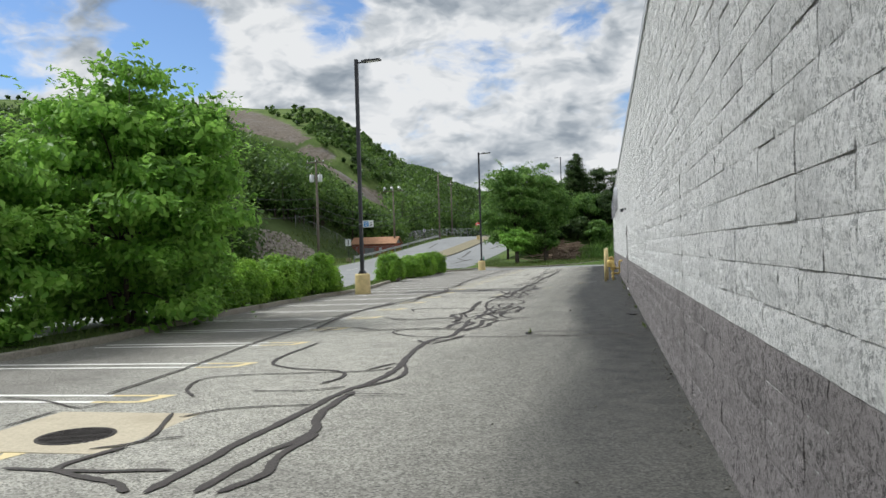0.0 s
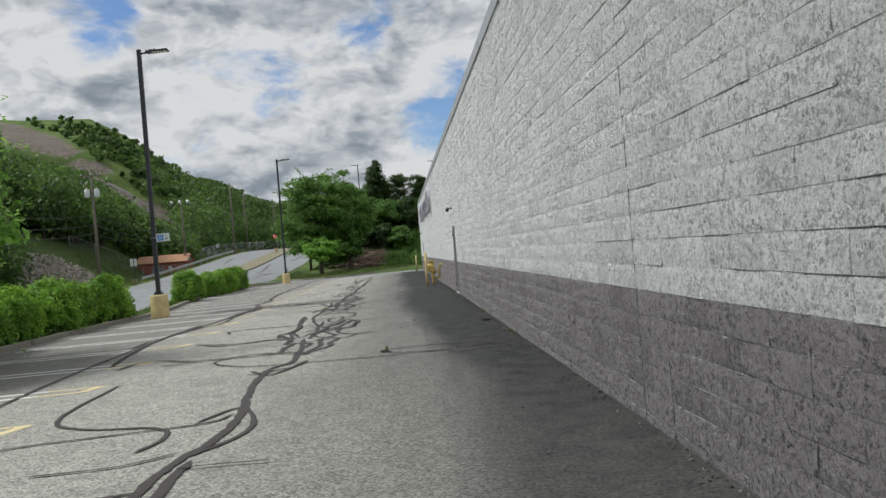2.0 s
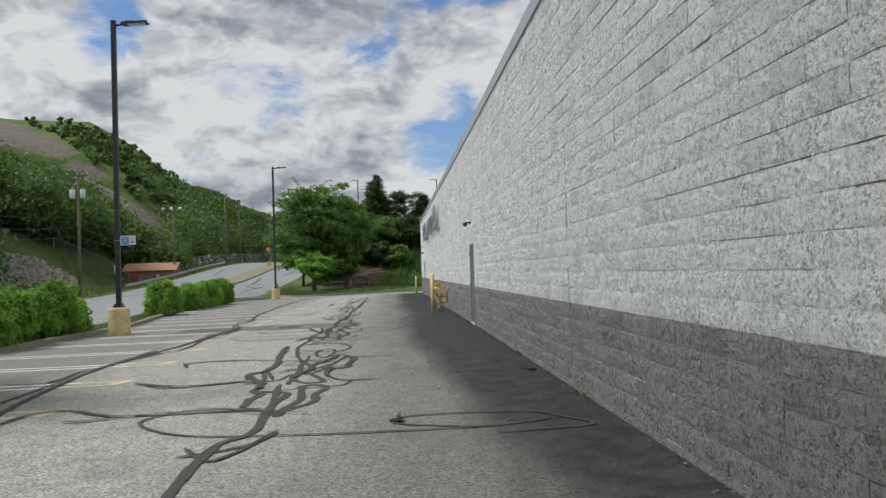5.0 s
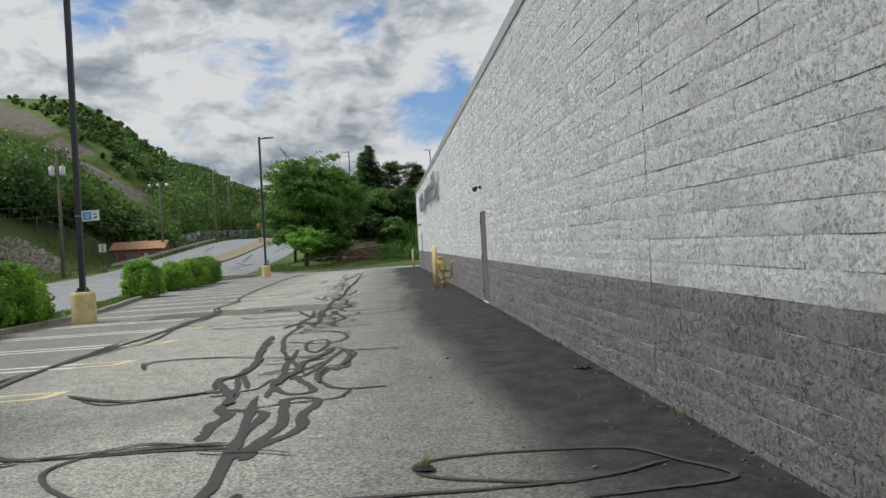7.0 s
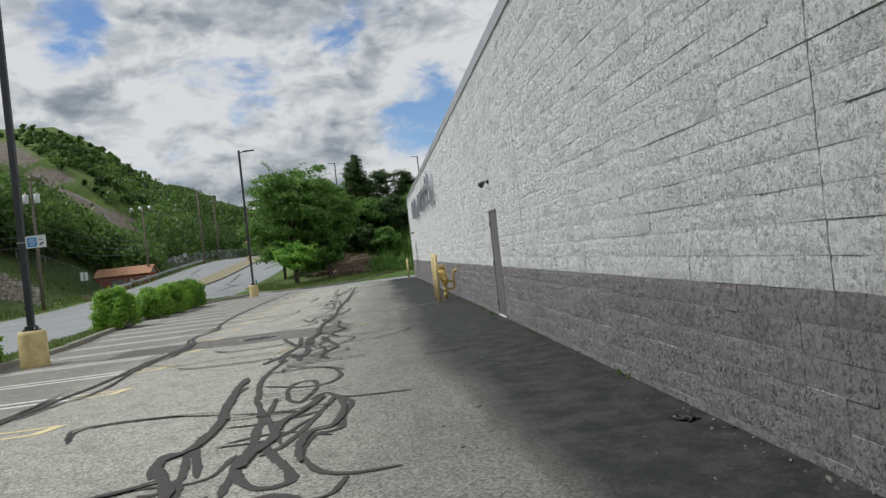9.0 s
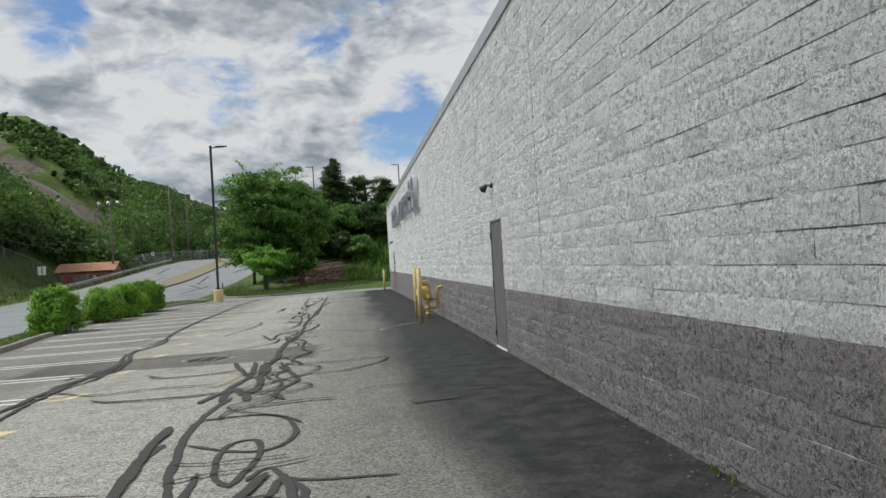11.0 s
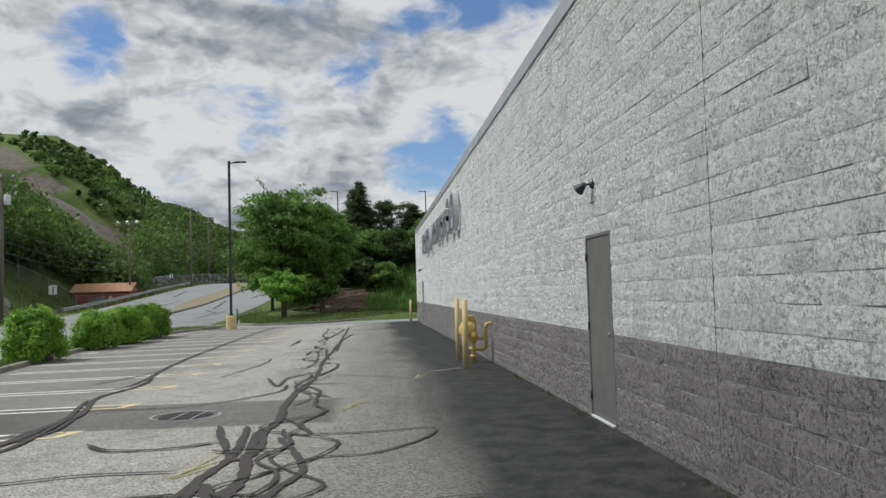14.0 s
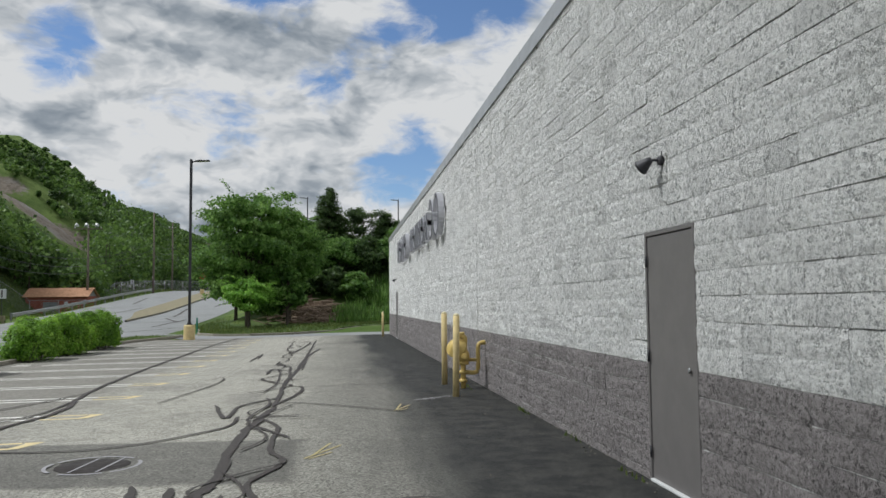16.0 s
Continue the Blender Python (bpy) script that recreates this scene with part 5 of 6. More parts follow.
def build_tree(name, x, y, z, high, wide, seed, label, leaf=0.11, clumps=150, per=130, low=0.12, mat=None, trunk=0.12, stems=1, lean=(0, 0), group="", spread=0.16, tier=0.0, skirt=False, sprays=0, flat_z=0.7):
    """A broadleaf tree: stems, limbs and a ragged crown of leaf clumps at the ends of twigs."""
    rng = np.random.default_rng(seed)
    r2 = random.Random(seed)
    t = thing(name, (x, y, z), label, "tree" if name == "tree" else "shrub", group)
    pts = []
    while len(pts) < clumps:
        p = rng.uniform(-1, 1, 3)
        d = np.linalg.norm(p * np.array([1, 1, 0.5 if skirt and p[2] < 0 else 1]))
        lump = 0.78 + 0.34 * noise.noise((p[0] * 2.1 + seed, p[1] * 2.1, p[2] * 2.1))
        if d > lump or (d < 0.5 and rng.random() < 0.6):
            continue
        zz = (p[2] + 1) / 2
        taper = 1.0 if zz < 0.55 else 1 - 0.55 * ((zz - 0.55) / 0.45) ** 1.5
        pts.append((p[0] * wide * taper + lean[0] * zz, p[1] * wide * taper + lean[1] * zz, high * (low + (1 - low) * zz)))
    pts = np.array(pts)
    sizes = rng.uniform(0.7, 1.35, clumps) * spread * (wide + high) / 2
    if tier:
        pts[:, 2] += tier * 0.32 * np.sin(pts[:, 2] / tier * 2 * math.pi + 2.0 * np.arctan2(pts[:, 1], pts[:, 0]))
    c, o, s = crown_leaves(rng, pts, per, sizes, leaf, flat_z)
    if sprays:
        # long leafy shoots that reach out and droop
        far = np.argsort(-np.hypot(pts[:, 0], pts[:, 1]) - 0.8 * pts[:, 2])[: sprays * 2]
        for i in rng.choice(far, sprays):
            a = math.atan2(pts[i, 1], pts[i, 0]) + rng.normal(0, 0.5)
            reach = rng.uniform(2.5, 5.0) * leaf
            u = np.linspace(0, 1, 22)[:, None]
            way = np.array([math.cos(a), math.sin(a), rng.uniform(0.0, 0.9)])
            line = pts[i] + way * sizes[i] * 0.7 + way * u * reach - np.array([0, 0, 1.0]) * u ** 2 * reach * 0.45 + rng.normal(0, leaf * 0.22, (22, 3))
            c = np.vstack([c, line])
            o = np.vstack([o, np.tile([0, 0, 1.0], (22, 1))])
            s = np.concatenate([s, leaf * (1.05 - 0.5 * u[:, 0])])
    keep = c[:, 2] > 0.03
    crown = new("crown", leaf_mesh("crown", mat or leaf_mid, c[keep], o[keep], s[keep], seed))
    crown.parent = t
    fork = high * max(low, 0.12)
    for k in range(stems):
        a = 2 * math.pi * k / stems + seed
        foot = Vector((0.16 * math.cos(a), 0.16 * math.sin(a), -0.1)) if stems > 1 else Vector((0, 0, -0.1))
        top = Vector((lean[0] * 0.8 + (wide * 0.35 * math.cos(a) if stems > 1 else 0), lean[1] * 0.8 + (wide * 0.35 * math.sin(a) if stems > 1 else 0), high * 0.86))
        mid = foot.lerp(top, 0.45) + Vector((r2.uniform(-0.1, 0.1), r2.uniform(-0.1, 0.1), 0)) * wide * 0.4
        bm = bmesh.new()
        tube(bm, arc([foot, foot.lerp(mid, 0.5), mid, mid.lerp(top, 0.5), top], 3), [trunk * (1 - 0.07 * i) for i in range(13)], 8)
        part("trunk", bm, bark, t)
    bm = bmesh.new()
    for i in rng.choice(clumps, min(clumps, 34), replace=False):
        p = Vector(pts[i])
        h = min(high * 0.8, max(fork, p.z * r2.uniform(0.45, 0.8)))
        root = Vector((lean[0] * h / high, lean[1] * h / high, h))
        tube(bm, arc([root, root.lerp(p, 0.5) + Vector((0, 0, 0.06 * high * r2.uniform(-0.3, 1))), p], 3), [trunk * 0.4 * (1 - i / 8) for i in range(7)], 5, False)
    tagged(part("limbs", bm, bark, t), kind="stuff")
    return t


def build_hedge(x, y, z, lx, ly, high, seed, label, group="", leaf=0.115, dens=1.5):
    """A loosely clipped hedge: leafy shoots over a twiggy core."""
    rng = np.random.default_rng(seed)
    t = thing("hedge", (x, y, z), label, "hedge", group)
    # leafy shoots set over a lumpy dome
    k = int(30 * dens * (lx * ly + (lx + ly) * high))
    p = rng.normal(0, 1, (k, 3))
    p[:, 2] = np.abs(p[:, 2]) * 1.1 - 0.25
    f = 1 / ((np.abs(p) ** 3).sum(axis=1) ** (1 / 3))
    p = p * f[:, None]
    deep = np.where(rng.random(k) < 0.75, rng.uniform(0.86, 1.0, k), rng.uniform(0.45, 0.86, k))
    lump = np.array([noise.noise((a * lx * 0.8 + seed, b * ly * 0.8, c * 1.3)) for a, b, c in p])
    p = p * (deep * (1 + 0.26 * lump))[:, None]
    cl = np.column_stack([p[:, 0] * lx * 0.47, p[:, 1] * ly * 0.47, np.maximum(0.12, (p[:, 2] * 0.74 + 0.24) * high)])
    allp, off, size = crown_leaves(rng, cl, 26, rng.uniform(0.13, 0.24, k), leaf, 0.9)
    keep = allp[:, 2] > 0.02
    allp, off, size = allp[keep], off[keep], size[keep]
    out = (allp - np.array([0, 0, high * 0.3])) / np.array([lx, ly, high])
    out = out / (np.linalg.norm(out, axis=1)[:, None] + 1e-9) + off * 0.7
    ob = new("leaves", leaf_mesh("leaves", leaf_hedge, allp, out, size, seed, 0.5))
    ob.parent = t
    r2 = random.Random(seed)
    bm = bmesh.new()
    for k in range(int(16 * max(1, ly))):
        b = Vector((r2.uniform(-0.3, 0.3) * lx, r2.uniform(-0.47, 0.47) * ly, -0.05))
        e = b + Vector((r2.uniform(-0.3, 0.3), r2.uniform(-0.3, 0.3), high * r2.uniform(0.5, 0.9)))
        tube(bm, [b, b.lerp(e, 0.5) + Vector((r2.uniform(-0.05, 0.05), 0, 0)), e], [0.014, 0.01, 0.004], 5, False)
    tagged(part("twig_core", bm, bark, t), kind="stuff")
    return t


def build_conifer(x, y, z, high, wide, seed, label, shape="spire", mat=None):
    """A conifer: whorls of drooping boughs set with needle sprays."""
    rng = np.random.default_rng(seed)
    r2 = random.Random(seed)
    t = thing("conifer", (x, y, z), label, "tree")
    bm = bmesh.new()
    tube(bm, [(0, 0, -0.2), (0.05, 0, high * 0.5), (0, 0.05, high)], [0.2, 0.13, 0.02], 8)
    part("trunk", bm, bark, t)
    cs, os, bm = [], [], bmesh.new()
    levels = int(high * (3.0 if shape == "spire" else 2.6))
    for k in range(levels):
        f = k / levels
        if shape == "spire":
            r = wide * (1 - f) ** 0.8 * r2.uniform(0.75, 1.15) + 0.15
            h = high * (0.06 + 0.94 * f)
        else:
            r = wide * (0.55 + 0.6 * math.sin(math.pi * min(1, f * 1.05))) * r2.uniform(0.45, 1.1)
            h = high * (0.25 + 0.75 * f)
        for j in range(r2.randint(5, 8) if shape == "spire" else r2.randint(3, 5)):
            a = r2.uniform(0, 2 * math.pi)
            rr = r * r2.uniform(0.7, 1.1)
            end = Vector((rr * math.cos(a), rr * math.sin(a), h + (-0.18 * rr if shape == "spire" else 0.12 * rr)))
            root = Vector((0, 0, h))
            tube(bm, [root, root.lerp(end, 0.5) + Vector((0, 0, 0.05 * rr)), end], [0.035, 0.022, 0.006], 4, False)
            n = int(85 * (0.5 + rr))
            u = rng.random(n) ** (0.7 if shape == "spire" else 0.35)
            base = np.array([root.lerp(end, float(q)) for q in u])
            base += rng.normal(0, 0.10 + (0.06 if shape == "spire" else 0.14), (n, 3)) * np.array([1, 1, 0.55])
            cs.append(base)
            os.append(np.tile([math.cos(a) * 0.4, math.sin(a) * 0.4, 0.6], (n, 1)))
    tagged(part("boughs", bm, bark, t), kind="stuff")
    c, o = np.vstack(cs), np.vstack(os)
    crown = new("needles", leaf_mesh("needles", mat or leaf_dark, c, o, 0.26 * rng.uniform(0.6, 1.3, len(c)), seed, 0.30))
    crown.parent = t
    return t


# the big leafy tree and shrubs by the kerb
build_tree("tree", -12.0, 15.2, -0.1, 6.3, 2.95, 4, "leafy multi-stemmed tree with drooping bright green foliage", leaf=0.21, clumps=210, per=210, low=0.0, mat=leaf_bright, trunk=0.07, stems=4, lean=(0.2, -0.4), spread=0.15, tier=0.95, skirt=True, sprays=240, flat_z=0.5)
build_tree("tree", -12.9, 10.9, -0.1, 5.0, 2.4, 9, "bushy bright green tree beside the kerb", leaf=0.2, tier=0.9, skirt=True, sprays=140, flat_z=0.5, clumps=150, per=190, low=0.0, mat=leaf_bright, trunk=0.06, stems=3, spread=0.14)
build_tree("shrub", -12.3, 18.4, -0.1, 2.6, 1.6, 12, "loose bright green shrub beside the kerb", leaf=0.17, clumps=80, per=150, low=0.02, mat=leaf_bright, trunk=0.04, stems=3, spread=0.16)
build_hedge(-12.1, 21.0, -0.1, 1.7, 3.2, 1.35, 31, "bright green leafy hedge along the kerb", "kerb hedges")
build_hedge(-12.0, 24.3, -0.1, 1.7, 3.2, 1.5, 32, "bright green leafy hedge along the kerb", "kerb hedges")
build_hedge(-11.95, 27.7, -0.1, 1.7, 3.2, 1.45, 33, "bright green leafy hedge along the kerb", "kerb hedges")
build_hedge(-12.6, 41.2, -0.16, 1.45, 2.3, 1.4, 34, "bright green rounded bush on the verge", "verge bushes")
build_hedge(-12.9, 47.3, -0.18, 1.5, 2.4, 1.3, 35, "bright green rounded bush on the verge", "verge bushes")
build_hedge(-13.0, 50.7, -0.2, 1.6, 3.0, 1.45, 36, "bright green rounded bush on the verge", "verge bushes")
build_hedge(-13.1, 54.8, -0.2, 1.6, 3.6, 1.5, 37, "bright green rounded bush on the verge", "verge bushes")

# the island at the end of the lot
build_tree("tree", -9.5, 78.5, land_z(-9.5, 78.5), 11.0, 4.2, 51, "broad green deciduous tree on the grass island", leaf=0.28, clumps=220, per=120, low=0.10, mat=leaf_mid, trunk=0.22, spread=0.12, tier=1.5, sprays=170, flat_z=0.55)
build_tree("tree", -6.8, 82.0, land_z(-6.8, 82), 10.2, 3.1, 52, "tall green deciduous tree behind the grass island", leaf=0.30, clumps=130, per=110, low=0.16, mat=leaf_mid, trunk=0.2, spread=0.13, tier=1.4, sprays=120, flat_z=0.6)
build_tree("tree", -11.6, 88.0, land_z(-11.6, 88), 8.2, 3.0, 53, "dark green tree at the back of the island", leaf=0.30, clumps=100, per=100, low=0.10, mat=leaf_mid, trunk=0.16, spread=0.15)
build_tree("tree", -8.9, 73.4, land_z(-8.9, 73.4), 3.7, 1.9, 54, "small spreading tree with bright green leaves", leaf=0.22, clumps=70, per=100, low=0.30, mat=leaf_bright, trunk=0.07, spread=0.15, tier=0.8, sprays=60, flat_z=0.5)
build_tree("tree", -6.6, 78.0, land_z(-6.6, 78), 4.2, 1.7, 55, "small dark-stemmed tree on the grass island", leaf=0.24, clumps=60, per=100, low=0.30, mat=leaf_mid, trunk=0.14, spread=0.16)
build_conifer(-3.9, 94.0, land_z(-3.9, 94) - 0.3, 10.6 - land_z(-3.9, 94) + 2.4, 3.3, 61, "tall dark green spruce on the earth bank")
build_conifer(-0.6, 97.0, land_z(-0.6, 97) - 0.3, 10.5 - land_z(-0.6, 97) + 0.6, 3.3, 62, "ragged dark pine on the earth bank", "pine")
build_conifer(1.6, 96.0, land_z(1.6, 96) - 0.3, 5.4, 2.6, 63, "dark bushy conifer on the earth bank", "spire")
for k, (x, y, h, w, m) in enumerate(((-2.6, 91.5, 4.6, 2.3, leaf_mid), (-0.4, 92.0, 4.4, 2.2, leaf_dark), (2.4, 92.5, 4.8, 2.4, leaf_mid), (-5.4, 90.5, 4.8, 2.2, leaf_mid), (-8.0, 89.0, 4.6, 2.4, leaf_mid), (-4.0, 99, 6.0, 3.0, leaf_dark), (-8.5, 95, 6.2, 3.2, leaf_dark), (5.0, 96, 5.0, 3.0, leaf_mid), (-5.8, 93, 4.6, 2.6, leaf_dark), (-8.4, 84.5, 3.2, 1.7, leaf_mid), (-3.6, 88.6, 3.0, 1.9, leaf_dark), (-1.4, 87.6, 2.8, 1.8, leaf_mid), (-5.6, 89.0, 2.6, 1.7, leaf_dark))):
    build_tree("shrub", x, y, land_z(x, y) - 0.2, h, w, 70 + k, "dense dark green undergrowth on the earth bank", leaf=0.28, clumps=70, per=100, low=0.05, mat=m, trunk=0.08, stems=2, spread=0.18, group="bank undergrowth")


def build_brush_pile():
    rng = random.Random(17)
    bm = bmesh.new()
    for k in range(420):
        x, y = rng.gauss(-5.1, 1.1), rng.uniform(80.8, 86.5)
        z = land_z(x, y) + 0.1 + abs(rng.gauss(0, 0.28))
        a, l = rng.uniform(0, math.pi), rng.uniform(0.5, 2.2)
        d = Vector((math.cos(a), math.sin(a) * 0.5, rng.uniform(-0.15, 0.25))) * l / 2
        c = Vector((x, y, z))
        tube(bm, [c - d, c + Vector((rng.uniform(-0.1, 0.1), 0, rng.uniform(0, 0.1))), c + d], [0.05, 0.04, 0.015], 5)
    tagged(new("brush_pile", mesh_of("brush_pile", bm, dead_wood)), "heap of cut dead branches on the earth bank", "brush pile", kind="stuff")


build_brush_pile()


def blades(name, spots, tall, mat, label, seed, width=0.012, category="grass"):
    """Tufts of grass or weeds: bent blades at each spot (x, y, z, factor)."""
    rng = np.random.default_rng(seed)
    n = len(spots)
    sp = np.array(spots)
    a = rng.uniform(0, 2 * math.pi, n)
    h = tall * sp[:, 3] * rng.uniform(0.5, 1.25, n)
    side = np.column_stack([np.cos(a), np.sin(a), np.zeros(n)]) * width
    bend = np.column_stack([np.cos(a + 1.3), np.sin(a + 1.3), np.zeros(n)]) * (h * rng.uniform(0.1, 0.55, n))[:, None]
    up = np.column_stack([np.zeros(n), np.zeros(n), h])
    root = sp[:, :3]
    v = np.stack([root - side, root + side, root + up * 0.6 + bend * 0.35 + side * 0.6, root + up + bend, root + up * 0.6 + bend * 0.35 - side * 0.6], axis=1).reshape(-1, 3)
    me = bpy.data.meshes.new(name)
    me.from_pydata(v.tolist(), [], [tuple(range(5 * k, 5 * k + 5)) for k in range(n)])
    me.materials.append(mat)
    return tagged(new(name, me), label, category, kind="stuff")


def grow_grass():
    rng = random.Random(40)
    spots = []
    for k in range(9000):
        y = rng.uniform(8, 69)
        l, r = x_on(ROAD_RIGHT, y), x_on(KERB, y) - 0.16
        x = l + (r - l) * rng.random()
        spots.append((x, y, lot_z(x, y) + 0.05, 0.6 + 0.6 * max(0, noise.noise((x, y * 0.6, 2)))))
    blades("grass", spots, 0.17, grass_blade, "rough grass on the verge beside the road", 1, 0.011)
    spots = []
    for k in range(9000):
        x = rng.uniform(-13.5, 6)
        y0 = float(np.interp(x, [-14.3, -12.6, -11.6, -10.2, -8, -5.6, -3.0, 0, 5, 30], [84, 77, 70.5, 68, 67, 67.2, 70, 75, 79.5, 82]))
        y = y0 + 0.2 + abs(rng.gauss(0, 6))
        if -7.0 < x < -3.4 and y > 81.0:
            continue
        spots.append((x, y, land_z(x, y) + 0.03, 1.0))
    blades("grass", spots, 0.24, grass_blade, "mown grass on the island at the lot's end", 2, 0.02)
    spots = []
    for k in range(5000):
        x, y = rng.uniform(-3.6, 5.5), rng.uniform(79.0, 91)
        if noise.noise((x * 0.55, y * 0.55, 9)) + 0.35 * (x + 2.6) < -0.1:
            continue
        spots.append((x, y, land_z(x, y), 0.25 + 1.1 * max(0.0, 0.4 + noise.noise((x * 0.8, y * 0.8, 5)))))
    blades("tall_weeds", spots, 1.0, leaf_mid, "tall bright green weeds on the bank", 3, 0.05, "weeds")
    spots = []
    for x, y, n, s in ((-2.06, 12.3, 9, 0.5), (-0.05, 17.6, 14, 0.35), (-0.10, 26.2, 12, 0.25), (-0.06, 13.1, 10, 0.4), (-0.08, 30.5, 24, 0.3), (-0.05, 28.1, 14, 0.3), (-0.06, 22.2, 14, 0.28), (-0.3, 34.0, 10, 0.3)):
        for k in range(n):
            px, py = x - abs(rng.gauss(0, 0.02)), y + rng.gauss(0, 0.025 if n < 10 else 0.22)
            spots.append((px, py, lot_z(px, py), s))
    blades("weed_tufts", spots, 0.2, grass_blade, "small weeds growing from cracks by the wall", 4, 0.009, "weeds")
    spots = []
    for k in range(7000):
        x, y = rng.uniform(-46, -31.6), rng.uniform(30, 170)
        spots.append((x, y, land_z(x, y), 0.5 + max(0.0, 0.5 + noise.noise((x * 0.3, y * 0.2, 5)))))
    blades("roadside_grass", spots, 0.34, grass_blade, "rough grass and weeds on the far roadside", 5, 0.07)


grow_grass()


def grow_woods():
    """The far woods on the hillside, as clumps of foliage tree by tree."""
    rng = np.random.default_rng(77)
    r2 = random.Random(77)
    cs, os, ss = [], [], []
    bm = bmesh.new()
    made = 0
    tries = 0
    while made < 3300 and tries < 70000:
        tries += 1
        a, d = r2.uniform(6.5, 47), 70 + 285 * r2.random() ** 0.8
        x, y = EYE_X - d * math.sin(radians(a)), EYE_Y + d * math.cos(radians(a))
        foot = along(FOOT, a)
        if d < foot - 6 or d > 352 or (x > -37 and y < 185) or (x > -46 and y < 128.5 and a < 26):
            continue
        z = land_z(x, y)
        el = seen_from(a, x, y, z)
        sparse = 1.0
        if 21.2 < a < 28.5 and d < 114:
            continue
        if band_mask(SCAR, a, el) > 0.25 or band_mask(ROCKS, a, el) > 0.2 and d < 125:
            continue
        grassy = not wooded(a, el)
        if a < 15 and el > along(RIDGE, a) - 0.15:
            sparse = 0.5
        if grassy:
            sparse = 0.85 if el < along(RIDGE, a) - 1.3 else 0.4 if el < along(RIDGE, a) - 0.4 else 0.05
        if r2.random() > sparse:
            continue
        h = r2.uniform(4.5, 12.0) * (0.7 if d < 110 else 1.0)
        if grassy:
            h = r2.uniform(0.7, 2.6) + r2.uniform(0.5, 4.0) * smooth01((19.5 - a) / 4)
        if not grassy and a > 15:
            t = sorted(SCAR)
            room = (np.interp(a, [q[0] for q in t], [q[1] - q[2] - 0.45 for q in t]) - el) * d * 0.0175 if a < 27 else 9
            h = min(h, room)
            if h < 1.5:
                continue
        if a < 19:
            h = max(1.0, min(h, (along(RIDGE, a) + 0.45 - el) * d * 0.0175))
        w = h * r2.uniform(0.36, 0.55)
        n = int(r2.uniform(150, 210) * (0.5 if grassy else 1) * (1.8 if d < 150 else 1))
        k = max(5, n // 9)
        p = rng.normal(0, 1, (k, 3))
        p /= np.linalg.norm(p, axis=1)[:, None]
        p *= rng.uniform(0.45, 1.0, (k, 1))
        cl = np.column_stack([x + p[:, 0] * w, y + p[:, 1] * w, z + h * 0.52 + p[:, 2] * h * 0.5])
        c, o, s = crown_leaves(rng, cl, 9, np.full(k, 0.22 * h), min(1.1, 0.35 + d * 0.0022))
        cs.append(c)
        os.append(o)
        ss.append(s)
        if d < 170 and not grassy:
            tube(bm, [(x, y, z - 0.3), (x + r2.uniform(-0.3, 0.3), y, z + h * 0.7)], [0.14, 0.05], 5, False)
        made += 1
    me = leaf_mesh("woods", leaf_far, np.vstack(cs), np.vstack(os), np.concatenate(ss), 78, 0.75)
    tagged(new("woods", me), "dense green woods and scrub over the hillside", "woods", kind="stuff")
    tagged(new("tree_trunks", mesh_of("tree_trunks", bm, bark)), "thin grey trunks among the hillside woods", "tree trunks", kind="stuff")


grow_woods()


def build_rocks():
    rng = random.Random(6)
    bm = bmesh.new()
    n = 0
    for k in range(4000):
        a, d = rng.uniform(21.6, 28.5), rng.uniform(78, 118)
        x, y = EYE_X - d * math.sin(radians(a)), EYE_Y + d * math.cos(radians(a))
        z = land_z(x, y)
        if x > -33 or band_mask(ROCKS, a, seen_from(a, x, y, z)) < 0.45 or n > 420:
            continue
        n += 1
        s = rng.uniform(0.1, 0.42)
        vs = [bm.verts.new((x + s * rng.uniform(0.6, 1) * math.cos(q * math.pi / 2.5), y + s * rng.uniform(0.6, 1) * math.sin(q * math.pi / 2.5), z - 0.05)) for q in range(5)]
        tops = [bm.verts.new(v.co.lerp(Vector((x, y, z)), rng.uniform(0.2, 0.5)) + Vector((0, 0, s * rng.uniform(0.5, 0.9)))) for v in vs]
        for i in range(5):
            j = (i + 1) % 5
            bm.faces.new((vs[i], vs[j], tops[j], tops[i]))
        bm.faces.new(tops)
    tagged(new("scree", mesh_of("scree", bm, speckled("grey_scree", (0.26, 0.23, 0.20), (0.42, 0.38, 0.34), 3, 0.95, 0.4, 0.03))), "pale broken rocks slumped at the foot of the hill", "rocks", kind="stuff")


build_rocks()

